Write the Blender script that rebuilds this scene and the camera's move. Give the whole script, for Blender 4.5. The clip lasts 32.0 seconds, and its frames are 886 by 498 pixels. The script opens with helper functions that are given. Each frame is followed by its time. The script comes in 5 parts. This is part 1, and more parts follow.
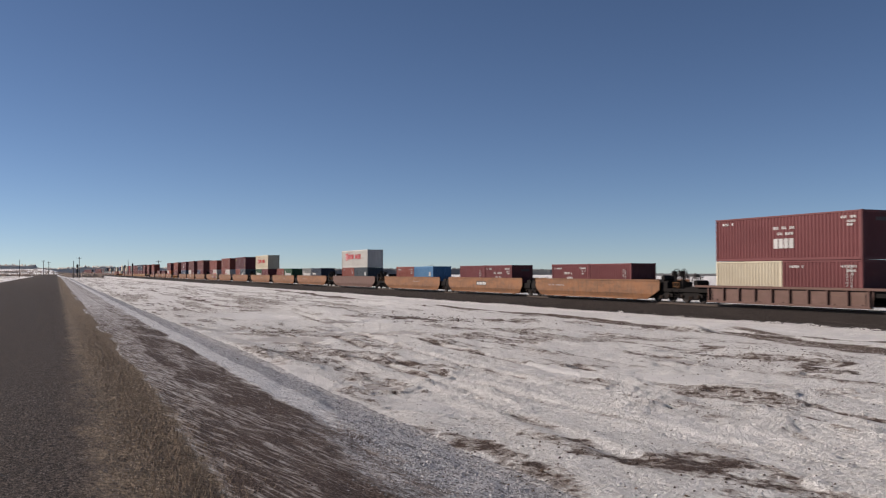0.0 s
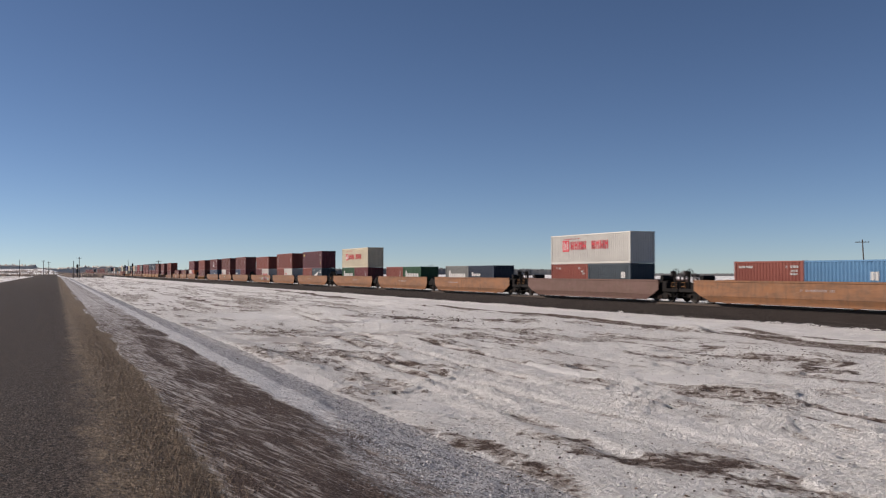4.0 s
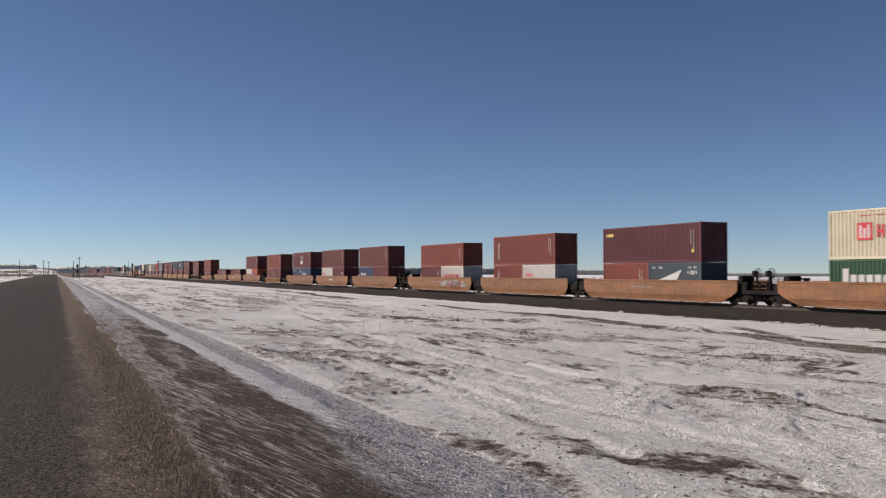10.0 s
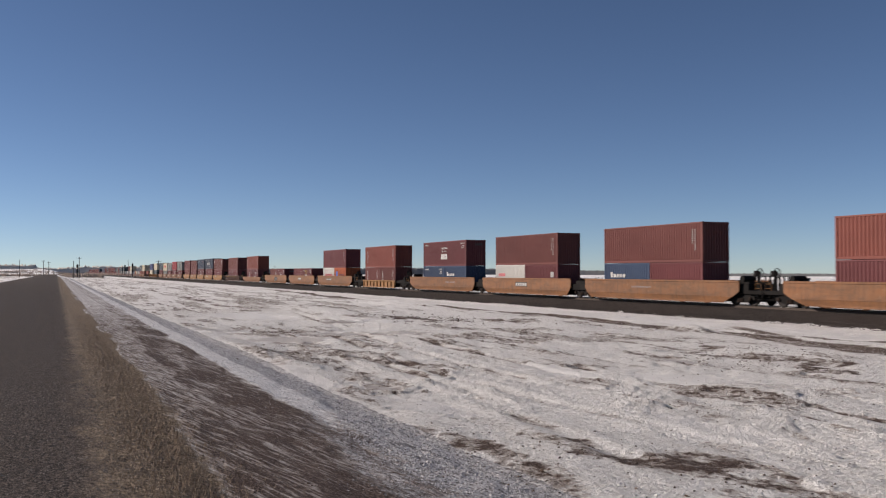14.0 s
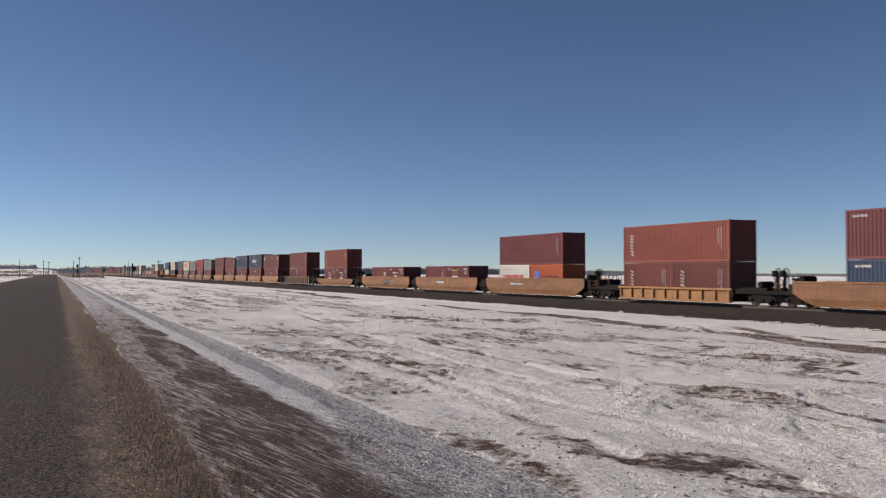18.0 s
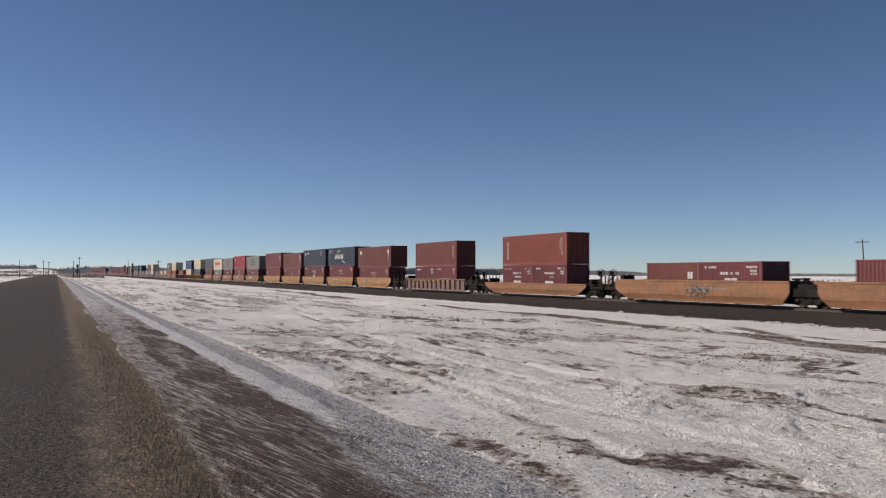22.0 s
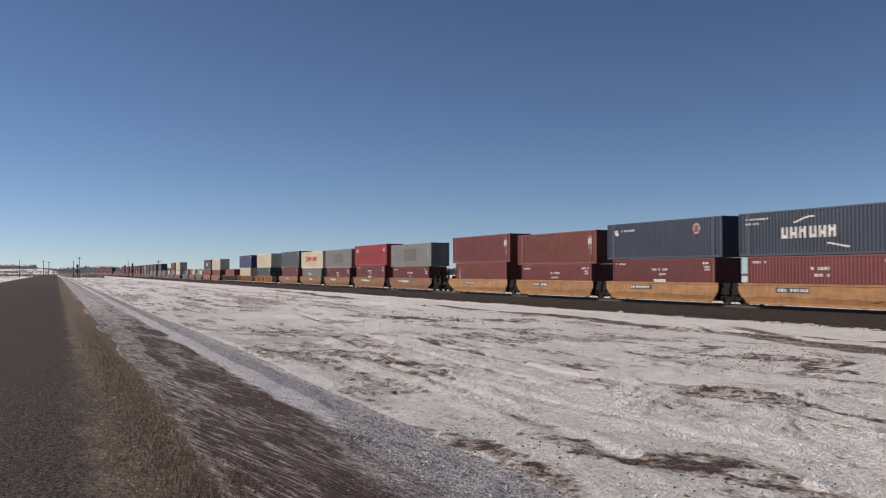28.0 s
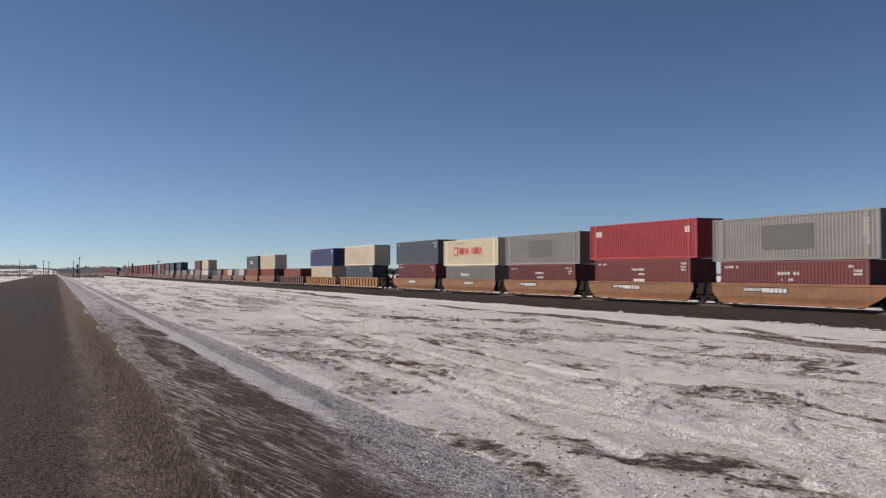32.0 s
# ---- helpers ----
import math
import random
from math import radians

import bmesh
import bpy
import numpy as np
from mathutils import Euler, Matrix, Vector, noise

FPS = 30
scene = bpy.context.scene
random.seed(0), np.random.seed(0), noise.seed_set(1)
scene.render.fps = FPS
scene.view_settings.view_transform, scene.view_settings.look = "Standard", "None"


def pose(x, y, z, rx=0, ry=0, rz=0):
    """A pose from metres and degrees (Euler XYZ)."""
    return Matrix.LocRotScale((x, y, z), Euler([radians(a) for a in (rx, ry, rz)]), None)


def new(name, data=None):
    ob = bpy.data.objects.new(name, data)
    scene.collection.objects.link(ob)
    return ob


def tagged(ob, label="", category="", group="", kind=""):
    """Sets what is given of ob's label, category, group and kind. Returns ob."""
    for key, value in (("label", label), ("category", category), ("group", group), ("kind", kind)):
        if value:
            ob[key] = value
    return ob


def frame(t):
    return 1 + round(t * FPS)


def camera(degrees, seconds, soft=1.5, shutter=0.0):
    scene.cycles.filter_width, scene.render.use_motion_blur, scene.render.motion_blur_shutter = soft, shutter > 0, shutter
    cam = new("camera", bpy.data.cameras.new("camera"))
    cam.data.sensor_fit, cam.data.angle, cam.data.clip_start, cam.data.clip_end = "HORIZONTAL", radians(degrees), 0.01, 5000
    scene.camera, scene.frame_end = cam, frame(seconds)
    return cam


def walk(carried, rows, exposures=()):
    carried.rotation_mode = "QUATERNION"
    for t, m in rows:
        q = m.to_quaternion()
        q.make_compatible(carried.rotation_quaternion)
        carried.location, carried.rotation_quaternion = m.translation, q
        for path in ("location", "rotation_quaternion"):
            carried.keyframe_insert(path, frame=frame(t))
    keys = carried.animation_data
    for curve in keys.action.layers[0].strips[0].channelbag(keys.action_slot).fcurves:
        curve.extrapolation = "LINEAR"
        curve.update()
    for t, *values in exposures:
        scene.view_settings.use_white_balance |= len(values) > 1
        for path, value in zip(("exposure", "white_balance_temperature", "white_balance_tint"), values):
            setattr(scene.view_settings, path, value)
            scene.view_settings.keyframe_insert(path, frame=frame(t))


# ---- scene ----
cam = camera(53.13, 32.0, soft=1.2, shutter=0.35)
EYE = 1.6
walk(cam, [(0, pose(0, 0, EYE, 91.511, 0, -24.248)), (32, pose(0, 0, EYE, 91.511, 0, -24.248))], [(0, -0.04, 6250, 14), (32, -0.04, 6250, 14)])

# ---- light ----
SUN_LEFT, SUN_UP = 55.0, 24.0      # degrees from the line of the track towards the road, and above the horizon
world = bpy.data.worlds.new("world")
scene.world = world
world.use_nodes = True
wn = world.node_tree
sky = wn.nodes.new("ShaderNodeTexSky")
sky.sky_type, sky.sun_disc = "NISHITA", False
sky.sun_elevation, sky.sun_rotation = radians(SUN_UP), radians(-SUN_LEFT)
sky.air_density, sky.dust_density, sky.ozone_density, sky.altitude = 0.59, 0.05, 1.8, 1100
background = wn.nodes["Background"]
background.inputs["Strength"].default_value = 0.08
wn.links.new(sky.outputs[0], background.inputs["Color"])
sun = new("sun", bpy.data.lights.new("sun", "SUN"))
sun.data.energy, sun.data.angle, sun.data.color = 6.6, radians(0.53), (1.0, 0.88, 0.74)
toward = Vector((-math.sin(radians(SUN_LEFT)) * math.cos(radians(SUN_UP)), math.cos(radians(SUN_LEFT)) * math.cos(radians(SUN_UP)), math.sin(radians(SUN_UP))))
sun.rotation_euler = toward.to_track_quat("Z", "Y").to_euler()
sun.location = toward * 60


# ---- materials ----
class Mat:
    """A small builder for node materials."""

    def __init__(self, name, color=(0.5, 0.5, 0.5), rough=0.6, metal=0.0):
        self.m = bpy.data.materials.new(name)
        self.m.use_nodes = True
        self.t = self.m.node_tree
        self.b = self.t.nodes["Principled BSDF"]
        self.b.inputs["Base Color"].default_value = (*color, 1)
        self.b.inputs["Roughness"].default_value = rough
        self.b.inputs["Metallic"].default_value = metal
        self.b.inputs["Specular IOR Level"].default_value = 0.12 if rough > 0.7 else 0.25
        self.geo = None

    def n(self, kind, **kw):
        node = self.t.nodes.new(kind)
        for k, v in kw.items():
            node.inputs[k].default_value = v
        return node

    def link(self, a, b):
        self.t.links.new(a, b)

    def coords(self, scale=(1, 1, 1), world_space=False):
        mp = self.n("ShaderNodeMapping", Scale=scale)
        if world_space:
            g = self.n("ShaderNodeNewGeometry")
            self.link(g.outputs["Position"], mp.inputs["Vector"])
        else:
            g = self.n("ShaderNodeTexCoord")
            self.link(g.outputs["Object"], mp.inputs["Vector"])
        return mp.outputs[0]

    def noise(self, scale, detail=4, rough=0.55, stretch=(1, 1, 1), world_space=False, out="Fac"):
        nz = self.n("ShaderNodeTexNoise", Scale=scale, Detail=detail, Roughness=rough)
        self.link(self.coords(stretch, world_space), nz.inputs["Vector"])
        return nz.outputs[out]

    def ramp(self, fac, stops):
        r = self.n("ShaderNodeValToRGB")
        self.link(fac, r.inputs["Fac"])
        el = r.color_ramp.elements
        while len(el) < len(stops):
            el.new(0.5)
        for e, (p, c) in zip(el, stops):
            e.position = p
            e.color = (*c, 1) if len(c) == 3 else c
        return r.outputs["Color"]

    def step(self, value, lo, hi):
        """0 below lo, 1 above hi."""
        r = self.n("ShaderNodeMapRange")
        r.interpolation_type = "SMOOTHSTEP"
        self.link(value, r.inputs["Value"])
        r.inputs["From Min"].default_value, r.inputs["From Max"].default_value = lo, hi
        return r.outputs["Result"]

    def math(self, op, a, b=None):
        m = self.n("ShaderNodeMath")
        m.operation = op
        for i, v in enumerate((a, b)):
            if v is None:
                continue
            if isinstance(v, (int, float)):
                m.inputs[i].default_value = v
            else:
                self.link(v, m.inputs[i])
        return m.outputs[0]

    def mix(self, fac, a, b, blend="MIX"):
        m = self.n("ShaderNodeMix")
        m.data_type, m.blend_type = "RGBA", blend
        ins = [s for s in m.inputs if s.type == "RGBA"]
        if isinstance(fac, (int, float)):
            m.inputs[0].default_value = fac
        else:
            self.link(fac, m.inputs[0])
        for s, v in zip(ins, (a, b)):
            if isinstance(v, tuple):
                s.default_value = (*v, 1)
            else:
                self.link(v, s)
        return [o for o in m.outputs if o.type == "RGBA"][0]

    def color(self, sock):
        self.link(sock, self.b.inputs["Base Color"])
        return self

    def rough(self, sock):
        self.link(sock, self.b.inputs["Roughness"])
        return self

    def bump(self, height, strength=0.4, distance=0.02):
        bp = self.n("ShaderNodeBump", Strength=strength, Distance=distance)
        self.link(height, bp.inputs["Height"])
        self.link(bp.outputs[0], self.b.inputs["Normal"])
        return self

    def random(self):
        return self.n("ShaderNodeObjectInfo").outputs["Random"]


def painted_steel(name, color, rough=0.5, dirt=(0.08, 0.055, 0.04), wear=0.5, dust=0.0):
    """Weathered paint: broad fading, vertical streaks, rusty spots, road dust."""
    k = Mat(name, color, rough)
    fade = k.noise(0.6, 4, 0.6, (1, 0.35, 1))
    dark = tuple(c * 0.88 for c in color)
    pale = tuple(min(1, c * 1.06 + 0.004) for c in color)
    col = k.ramp(fade, [(0.3, dark), (0.7, pale)])
    streak = k.noise(7, 3, 0.6, (1, 1, 0.08))
    col = k.mix(k.math("MULTIPLY", k.step(streak, 0.55, 0.8), 0.3 * wear), col, dirt)
    spots = k.noise(3.2, 6, 0.7)
    col = k.mix(k.math("MULTIPLY", k.step(spots, 0.66, 0.76), 0.75 * wear), col, (0.07, 0.03, 0.016))
    hue = k.math("ADD", 0.86, k.math("MULTIPLY", k.random(), 0.26))
    vary = k.n("ShaderNodeHueSaturation")
    k.link(hue, vary.inputs["Value"])
    k.link(col, vary.inputs["Color"])
    col = vary.outputs[0]
    if dust:
        col = k.mix(k.math("MULTIPLY", k.step(k.noise(1.4, 5, 0.65), 0.35, 0.75), 0.5 * dust), col, (0.13, 0.095, 0.07))
        # soot and rust in long smears, and runs down from the top edge
        smear = k.noise(1.1, 7, 0.72, (1, 0.32, 1.6))
        col = k.mix(k.math("MULTIPLY", k.step(smear, 0.42, 0.66), 0.8 * dust), col, (0.06, 0.034, 0.02))
        runs = k.noise(5, 5, 0.7, (1, 1, 0.16))
        col = k.mix(k.math("MULTIPLY", k.step(runs, 0.48, 0.64), 0.6 * dust), col, (0.06, 0.033, 0.02))
        scuff = k.noise(2.6, 6, 0.75, (1, 0.5, 1))
        col = k.mix(k.math("MULTIPLY", k.step(scuff, 0.6, 0.7), 0.5 * dust), col, (0.3, 0.2, 0.13))
    k.color(col)
    k.rough(k.math("ADD", rough - 0.1, k.math("MULTIPLY", spots, 0.3)))
    k.bump(k.noise(9, 4, 0.6), 0.12, 0.01)
    return k.m


PAINT = {
    "maroon": (0.101, 0.0212, 0.0228), "brick": (0.15, 0.035, 0.0225), "rust": (0.106, 0.0268, 0.0211),
    "orange": (0.296, 0.0669, 0.0176), "red": (0.211, 0.0155, 0.0211), "green": (0.0127, 0.0528, 0.0211),
    "azure": (0.062, 0.16, 0.29), "navy": (0.0155, 0.0239, 0.0436), "blue": (0.0246, 0.0422, 0.0845),
    "royal": (0.0246, 0.0317, 0.0986), "slate": (0.037, 0.05, 0.062), "grey": (0.141, 0.141, 0.134),
    "cream": (0.42, 0.37, 0.275), "white": (0.42, 0.405, 0.375), "plum": (0.0739, 0.0141, 0.0197),
}
PAINT_WORDS = {
    "maroon": "maroon", "brick": "brick-red", "rust": "rust-red", "orange": "orange", "red": "bright red", "green": "green",
    "azure": "light blue", "navy": "navy blue", "blue": "blue", "royal": "royal blue", "slate": "slate-grey", "grey": "pale grey",
    "cream": "cream", "white": "white", "plum": "dark plum-red",
}
M_PAINT = {k: painted_steel("paint_" + k, c, 0.48, wear=0.55) for k, c in PAINT.items()}
M_FLOOR = Mat("container_underside", (0.05, 0.045, 0.04), 0.8).m
M_CAR = {
    "orange": painted_steel("car_orange", (0.19, 0.081, 0.031), 0.6, wear=0.8, dust=0.65),
    "yellow": painted_steel("car_yellow", (0.275, 0.135, 0.045), 0.6, wear=0.8, dust=0.5),
    "brown": painted_steel("car_brown", (0.12, 0.07, 0.06), 0.65, wear=0.8, dust=0.45),
    "mauve": painted_steel("car_mauve", (0.1, 0.054, 0.045), 0.65, wear=0.8, dust=0.45),
}
M_IRON = painted_steel("truck_iron", (0.011, 0.0095, 0.009), 0.85, wear=0.6)
M_WHEEL = painted_steel("wheel_steel", (0.02, 0.016, 0.014), 0.7, wear=0.5)
M_RUST = painted_steel("coupler_rust", (0.026, 0.017, 0.013), 0.8, wear=0.8)
M_SILVER = Mat("bright_steel", (0.6, 0.6, 0.6), 0.35, 0.6).m
M_INK = {
    "white": painted_steel("marking_white", (0.4, 0.392, 0.38), 0.6, wear=0.35),
    "red": painted_steel("marking_red", (0.372, 0.0248, 0.0372), 0.6, wear=0.35),
    "pink": painted_steel("marking_pink", (0.434, 0.124, 0.136), 0.6, wear=0.35),
    "yellow": painted_steel("marking_yellow", (0.465, 0.341, 0.0744), 0.6, wear=0.35),
    "black": painted_steel("marking_black", (0.03, 0.03, 0.03), 0.6, wear=0.35),
    "blue": painted_steel("marking_blue", (0.05, 0.09, 0.3), 0.6, wear=0.35),
    "greyer": painted_steel("marking_grey", (0.07, 0.073, 0.073), 0.6, wear=0.35),
    "teal": painted_steel("marking_teal", (0.115, 0.15, 0.125), 0.6, wear=0.35),
    "haze": painted_steel("marking_lilac", (0.225, 0.19, 0.185), 0.6, wear=0.35),
    "darkred": painted_steel("marking_dark_red", (0.12, 0.03, 0.03), 0.6, wear=0.35),
    "gold": painted_steel("reflector_yellow", (0.496, 0.31, 0.031), 0.45, wear=0.2),
}


def across_road(k):
    """Distance across the road's direction, as a node value."""
    geo = k.n("ShaderNodeNewGeometry")
    xyz = k.n("ShaderNodeSeparateXYZ")
    k.link(geo.outputs["Position"], xyz.inputs[0])
    return k.math("SUBTRACT", xyz.outputs[0], k.math("MULTIPLY", xyz.outputs[1], 0.012))


def verge_mix(k, W):
    """How far the straw of the verge has taken over from the gravel of the road's edge."""
    ragged = k.math("ADD", across_road(k), k.math("MULTIPLY", k.math("SUBTRACT", k.noise(2.6, 7, 0.8, (1, 0.45, 1), **W), 0.5), 1.5))
    return k.step(ragged, 0.1, 0.75)


def straw_color(k, W):
    return k.ramp(k.noise(24, 6, 0.85, (1, 0.5, 1), **W), [(0.38, (0.055, 0.04, 0.03)), (0.5, (0.222, 0.167, 0.116)), (0.62, (0.475, 0.375, 0.265))])


def gravel_color(k, W):
    stones = k.noise(42, 4, 0.9, (1, 0.7, 1), **W)
    return stones, k.ramp(stones, [(0.42, (0.011, 0.0088, 0.0074)), (0.5, (0.044, 0.0325, 0.0268)), (0.58, (0.19, 0.152, 0.126))])


def wind_streaks(k, scale, along, detail=6):
    """Noise drawn out along the wind, which crosses the road at a small angle."""
    turn, mp = k.n("ShaderNodeMapping", Rotation=(0, 0, radians(-16))), k.n("ShaderNodeMapping", Scale=(1, along, 1))
    g = k.n("ShaderNodeNewGeometry")
    k.link(g.outputs["Position"], turn.inputs["Vector"])
    k.link(turn.outputs[0], mp.inputs["Vector"])
    nz = k.n("ShaderNodeTexNoise", Scale=scale, Detail=detail, Roughness=0.72)
    k.link(mp.outputs[0], nz.inputs["Vector"])
    return nz.outputs["Fac"]


def ground_material():
    k = Mat("winter_ground", rough=0.8)
    att = k.n("ShaderNodeAttribute")
    att.attribute_name = "cover"          # red: soil, green: crushed ice, blue: dry grass, alpha: smooth snow up to a half, frozen pools above
    sep = k.n("ShaderNodeSeparateColor")
    k.link(att.outputs["Color"], sep.inputs[0])
    soil_zone, ice_zone, grass_zone, wet_zone = sep.outputs[0], sep.outputs[1], sep.outputs[2], att.outputs["Alpha"]
    W = dict(world_space=True)
    fine = k.noise(6.0, 8, 0.8, (1, 0.55, 1), **W)
    crumbs = k.noise(11, 5, 0.75, (1, 0.75, 1), **W)
    grit = k.noise(34, 5, 0.85, (1, 0.8, 1), **W)
    streaks = wind_streaks(k, 15, 0.1)
    in_field = k.step(across_road(k), 4.9, 5.7)
    off = k.math("SUBTRACT", 1.0, in_field)
    level = k.step(wet_zone, 0.0, 0.5)
    # clean snow
    snow = k.ramp(k.math("ADD", k.math("MULTIPLY", fine, 0.5), k.math("MULTIPLY", grit, 0.5)), [(0.41, (0.53, 0.498, 0.47)), (0.466, (0.775, 0.75, 0.725)), (0.555, (0.92, 0.9, 0.88))])
    snow = k.mix(k.math("MULTIPLY", level, 0.7), snow, (0.65, 0.63, 0.61))
    # dirt breaks up into crumbs on the field and into streaks on the verge
    broken = k.math("ADD", k.math("MULTIPLY", k.math("SUBTRACT", fine, 0.5), 1.7), k.math("MULTIPLY", k.math("SUBTRACT", crumbs, 0.5), 1.7))
    drawn = k.math("MULTIPLY", k.math("SUBTRACT", streaks, 0.5), 2.3)
    wander = k.math("ADD", k.math("MULTIPLY", broken, in_field), k.math("MULTIPLY", drawn, off))
    wander = k.math("ADD", wander, k.math("MULTIPLY", k.math("SUBTRACT", grit, 0.5), 0.5))
    amount = k.math("ADD", soil_zone, k.math("MULTIPLY", wander, k.math("SUBTRACT", 1.0, k.math("MULTIPLY", level, 0.75))))
    slush = k.ramp(grit, [(0.4, (0.22, 0.18, 0.152)), (0.57, (0.46, 0.405, 0.37))])
    col = k.mix(k.math("MULTIPLY", k.step(amount, 0.3, 0.6), 0.88), snow, slush)
    soil = k.ramp(grit, [(0.38, (0.03, 0.021, 0.0165)), (0.53, (0.112, 0.076, 0.06)), (0.62, (0.29, 0.232, 0.198))])
    col = k.mix(k.step(amount, 0.64, 0.86), col, soil)
    col = k.mix(k.math("MULTIPLY", k.step(wet_zone, 0.55, 0.9), 0.8), col, (0.39, 0.362, 0.345))
    # crushed ice
    rub = k.noise(17, 5, 0.85, (1, 0.6, 1), **W)
    ice = k.ramp(rub, [(0.38, (0.09, 0.078, 0.074)), (0.47, (0.36, 0.345, 0.345)), (0.58, (0.72, 0.705, 0.71))])
    ice = k.mix(k.math("MULTIPLY", k.step(streaks, 0.53, 0.62), 0.75), ice, (0.085, 0.07, 0.062))
    blend = k.math("ADD", ice_zone, k.math("MULTIPLY", k.math("SUBTRACT", fine, 0.5), 0.9))
    blend = k.math("ADD", blend, k.math("MULTIPLY", k.math("SUBTRACT", streaks, 0.5), 1.3))
    col = k.mix(k.step(blend, 0.4, 0.6), col, ice)
    straw = k.mix(verge_mix(k, W), gravel_color(k, W)[1], straw_color(k, W))
    col = k.mix(k.step(k.math("ADD", grass_zone, k.math("MULTIPLY", k.math("SUBTRACT", fine, 0.5), 1.6)), 0.25, 0.75), col, straw)
    k.color(col)
    h = k.math("ADD", k.math("MULTIPLY", fine, 0.5), k.math("MULTIPLY", grit, 0.27))
    h = k.math("ADD", h, k.math("MULTIPLY", k.math("MULTIPLY", k.step(crumbs, 0.4, 0.6), in_field), 0.55))
    h = k.math("ADD", h, k.math("MULTIPLY", k.math("MULTIPLY", streaks, off), 0.5))
    h = k.math("MULTIPLY", h, k.math("SUBTRACT", 1.0, k.math("MULTIPLY", level, 0.6)))
    k.bump(h, 1.0, 0.1)
    return k.m


def asphalt_material():
    k = Mat("old_asphalt", rough=0.85)
    W = dict(world_space=True)
    stones, col = gravel_color(k, W)
    tracks = k.noise(0.55, 4, 0.6, (1, 0.04, 1), **W)
    col = k.mix(k.math("MULTIPLY", k.step(tracks, 0.45, 0.7), 0.3), col, (0.06, 0.048, 0.038))
    col = k.mix(verge_mix(k, W), col, straw_color(k, W))
    k.color(col)
    k.bump(stones, 0.9, 0.03)
    return k.m


def ballast_material():
    k = Mat("track_ballast", rough=0.9)
    W = dict(world_space=True)
    stones = k.noise(14, 3, 0.8, **W)
    col = k.ramp(stones, [(0.3, (0.011, 0.009, 0.0083)), (0.52, (0.033, 0.0268, 0.0238)), (0.72, (0.092, 0.078, 0.071))])
    col = k.mix(k.math("MULTIPLY", k.step(k.noise(0.5, 5, 0.7, (1, 0.3, 1), **W), 0.68, 0.8), 0.3), col, (0.4, 0.38, 0.36))
    k.color(col)
    k.bump(stones, 0.8, 0.06)
    return k.m


def plain_material(name, a, b, scale=3.0, rough=0.85, stretch=(1, 1, 1)):
    k = Mat(name, a, rough)
    k.color(k.ramp(k.noise(scale, 5, 0.65, stretch), [(0.3, a), (0.7, b)]))
    k.bump(k.noise(scale * 4, 4, 0.6, stretch), 0.3, 0.02)
    return k.m


M_GROUND, M_ASPHALT, M_BALLAST = ground_material(), asphalt_material(), ballast_material()
M_SNOW = plain_material("old_snow", (0.55, 0.52, 0.49), (0.72, 0.69, 0.66), 2.0, 0.8)
M_RAIL = plain_material("rail_steel", (0.03, 0.021, 0.017), (0.06, 0.042, 0.032), 6, 0.6)
M_TIE = plain_material("tie_wood", (0.04, 0.033, 0.028), (0.1, 0.085, 0.075), 5, 0.9, (0.2, 1, 1))
M_POLE = plain_material("pole_wood", (0.05, 0.042, 0.038), (0.1, 0.085, 0.075), 4, 0.9, (1, 1, 0.1))
# this woods tone has the distance haze mixed into it
M_WOODS = plain_material("far_bare_woods", (0.15, 0.15, 0.15), (0.2, 0.2, 0.195), 0.02, 1.0)
# far paler than bark: the haze of the distance is painted into the colour
M_HAZEWOODS = plain_material("haze_tinted_woods", (0.62, 0.54, 0.46), (0.7, 0.62, 0.53), 0.02, 1.0)
# twig colour lightened to stand for haze over some hundred metres
M_HAZED_TWIG = plain_material("haze_paled_twigs", (0.17, 0.155, 0.15), (0.26, 0.235, 0.225), 3, 0.95)
M_BRUSH = plain_material("dead_brush", (0.24, 0.19, 0.16), (0.38, 0.31, 0.26), 0.8, 1.0)
M_STRAW = plain_material("dry_grass_blades", (0.14, 0.106, 0.077), (0.39, 0.3, 0.215), 9, 0.9)
M_ICE = plain_material("crushed_ice", (0.34, 0.33, 0.33), (0.64, 0.63, 0.63), 9, 0.6)
M_CLOD = plain_material("frozen_clod", (0.04, 0.027, 0.02), (0.14, 0.1, 0.075), 14, 0.9)
M_STONE = plain_material("ballast_stone", (0.018, 0.0148, 0.0132), (0.085, 0.072, 0.065), 4.0, 0.9)
M_GRAVEL = plain_material("road_grit", (0.03, 0.025, 0.021), (0.36, 0.32, 0.28), 22.0, 0.85)
M_SHED = plain_material("shed_metal", (0.42, 0.43, 0.44), (0.55, 0.56, 0.57), 2, 0.6)
M_BLACK = plain_material("signal_black", (0.012, 0.012, 0.012), (0.03, 0.03, 0.03), 3, 0.6)


# ---- mesh helpers ----
def box(bm, x0, x1, y0, y1, z0, z1):
    v = [bm.verts.new(p) for p in ((x0, y0, z0), (x1, y0, z0), (x1, y1, z0), (x0, y1, z0), (x0, y0, z1), (x1, y0, z1), (x1, y1, z1), (x0, y1, z1))]
    for f in ((0, 3, 2, 1), (4, 5, 6, 7), (0, 1, 5, 4), (1, 2, 6, 5), (2, 3, 7, 6), (3, 0, 4, 7)):
        bm.faces.new([v[i] for i in f])
    return v


def bevelled(bm, width):
    bmesh.ops.bevel(bm, geom=bm.edges[:], offset=width, segments=1, affect="EDGES")
    return bm


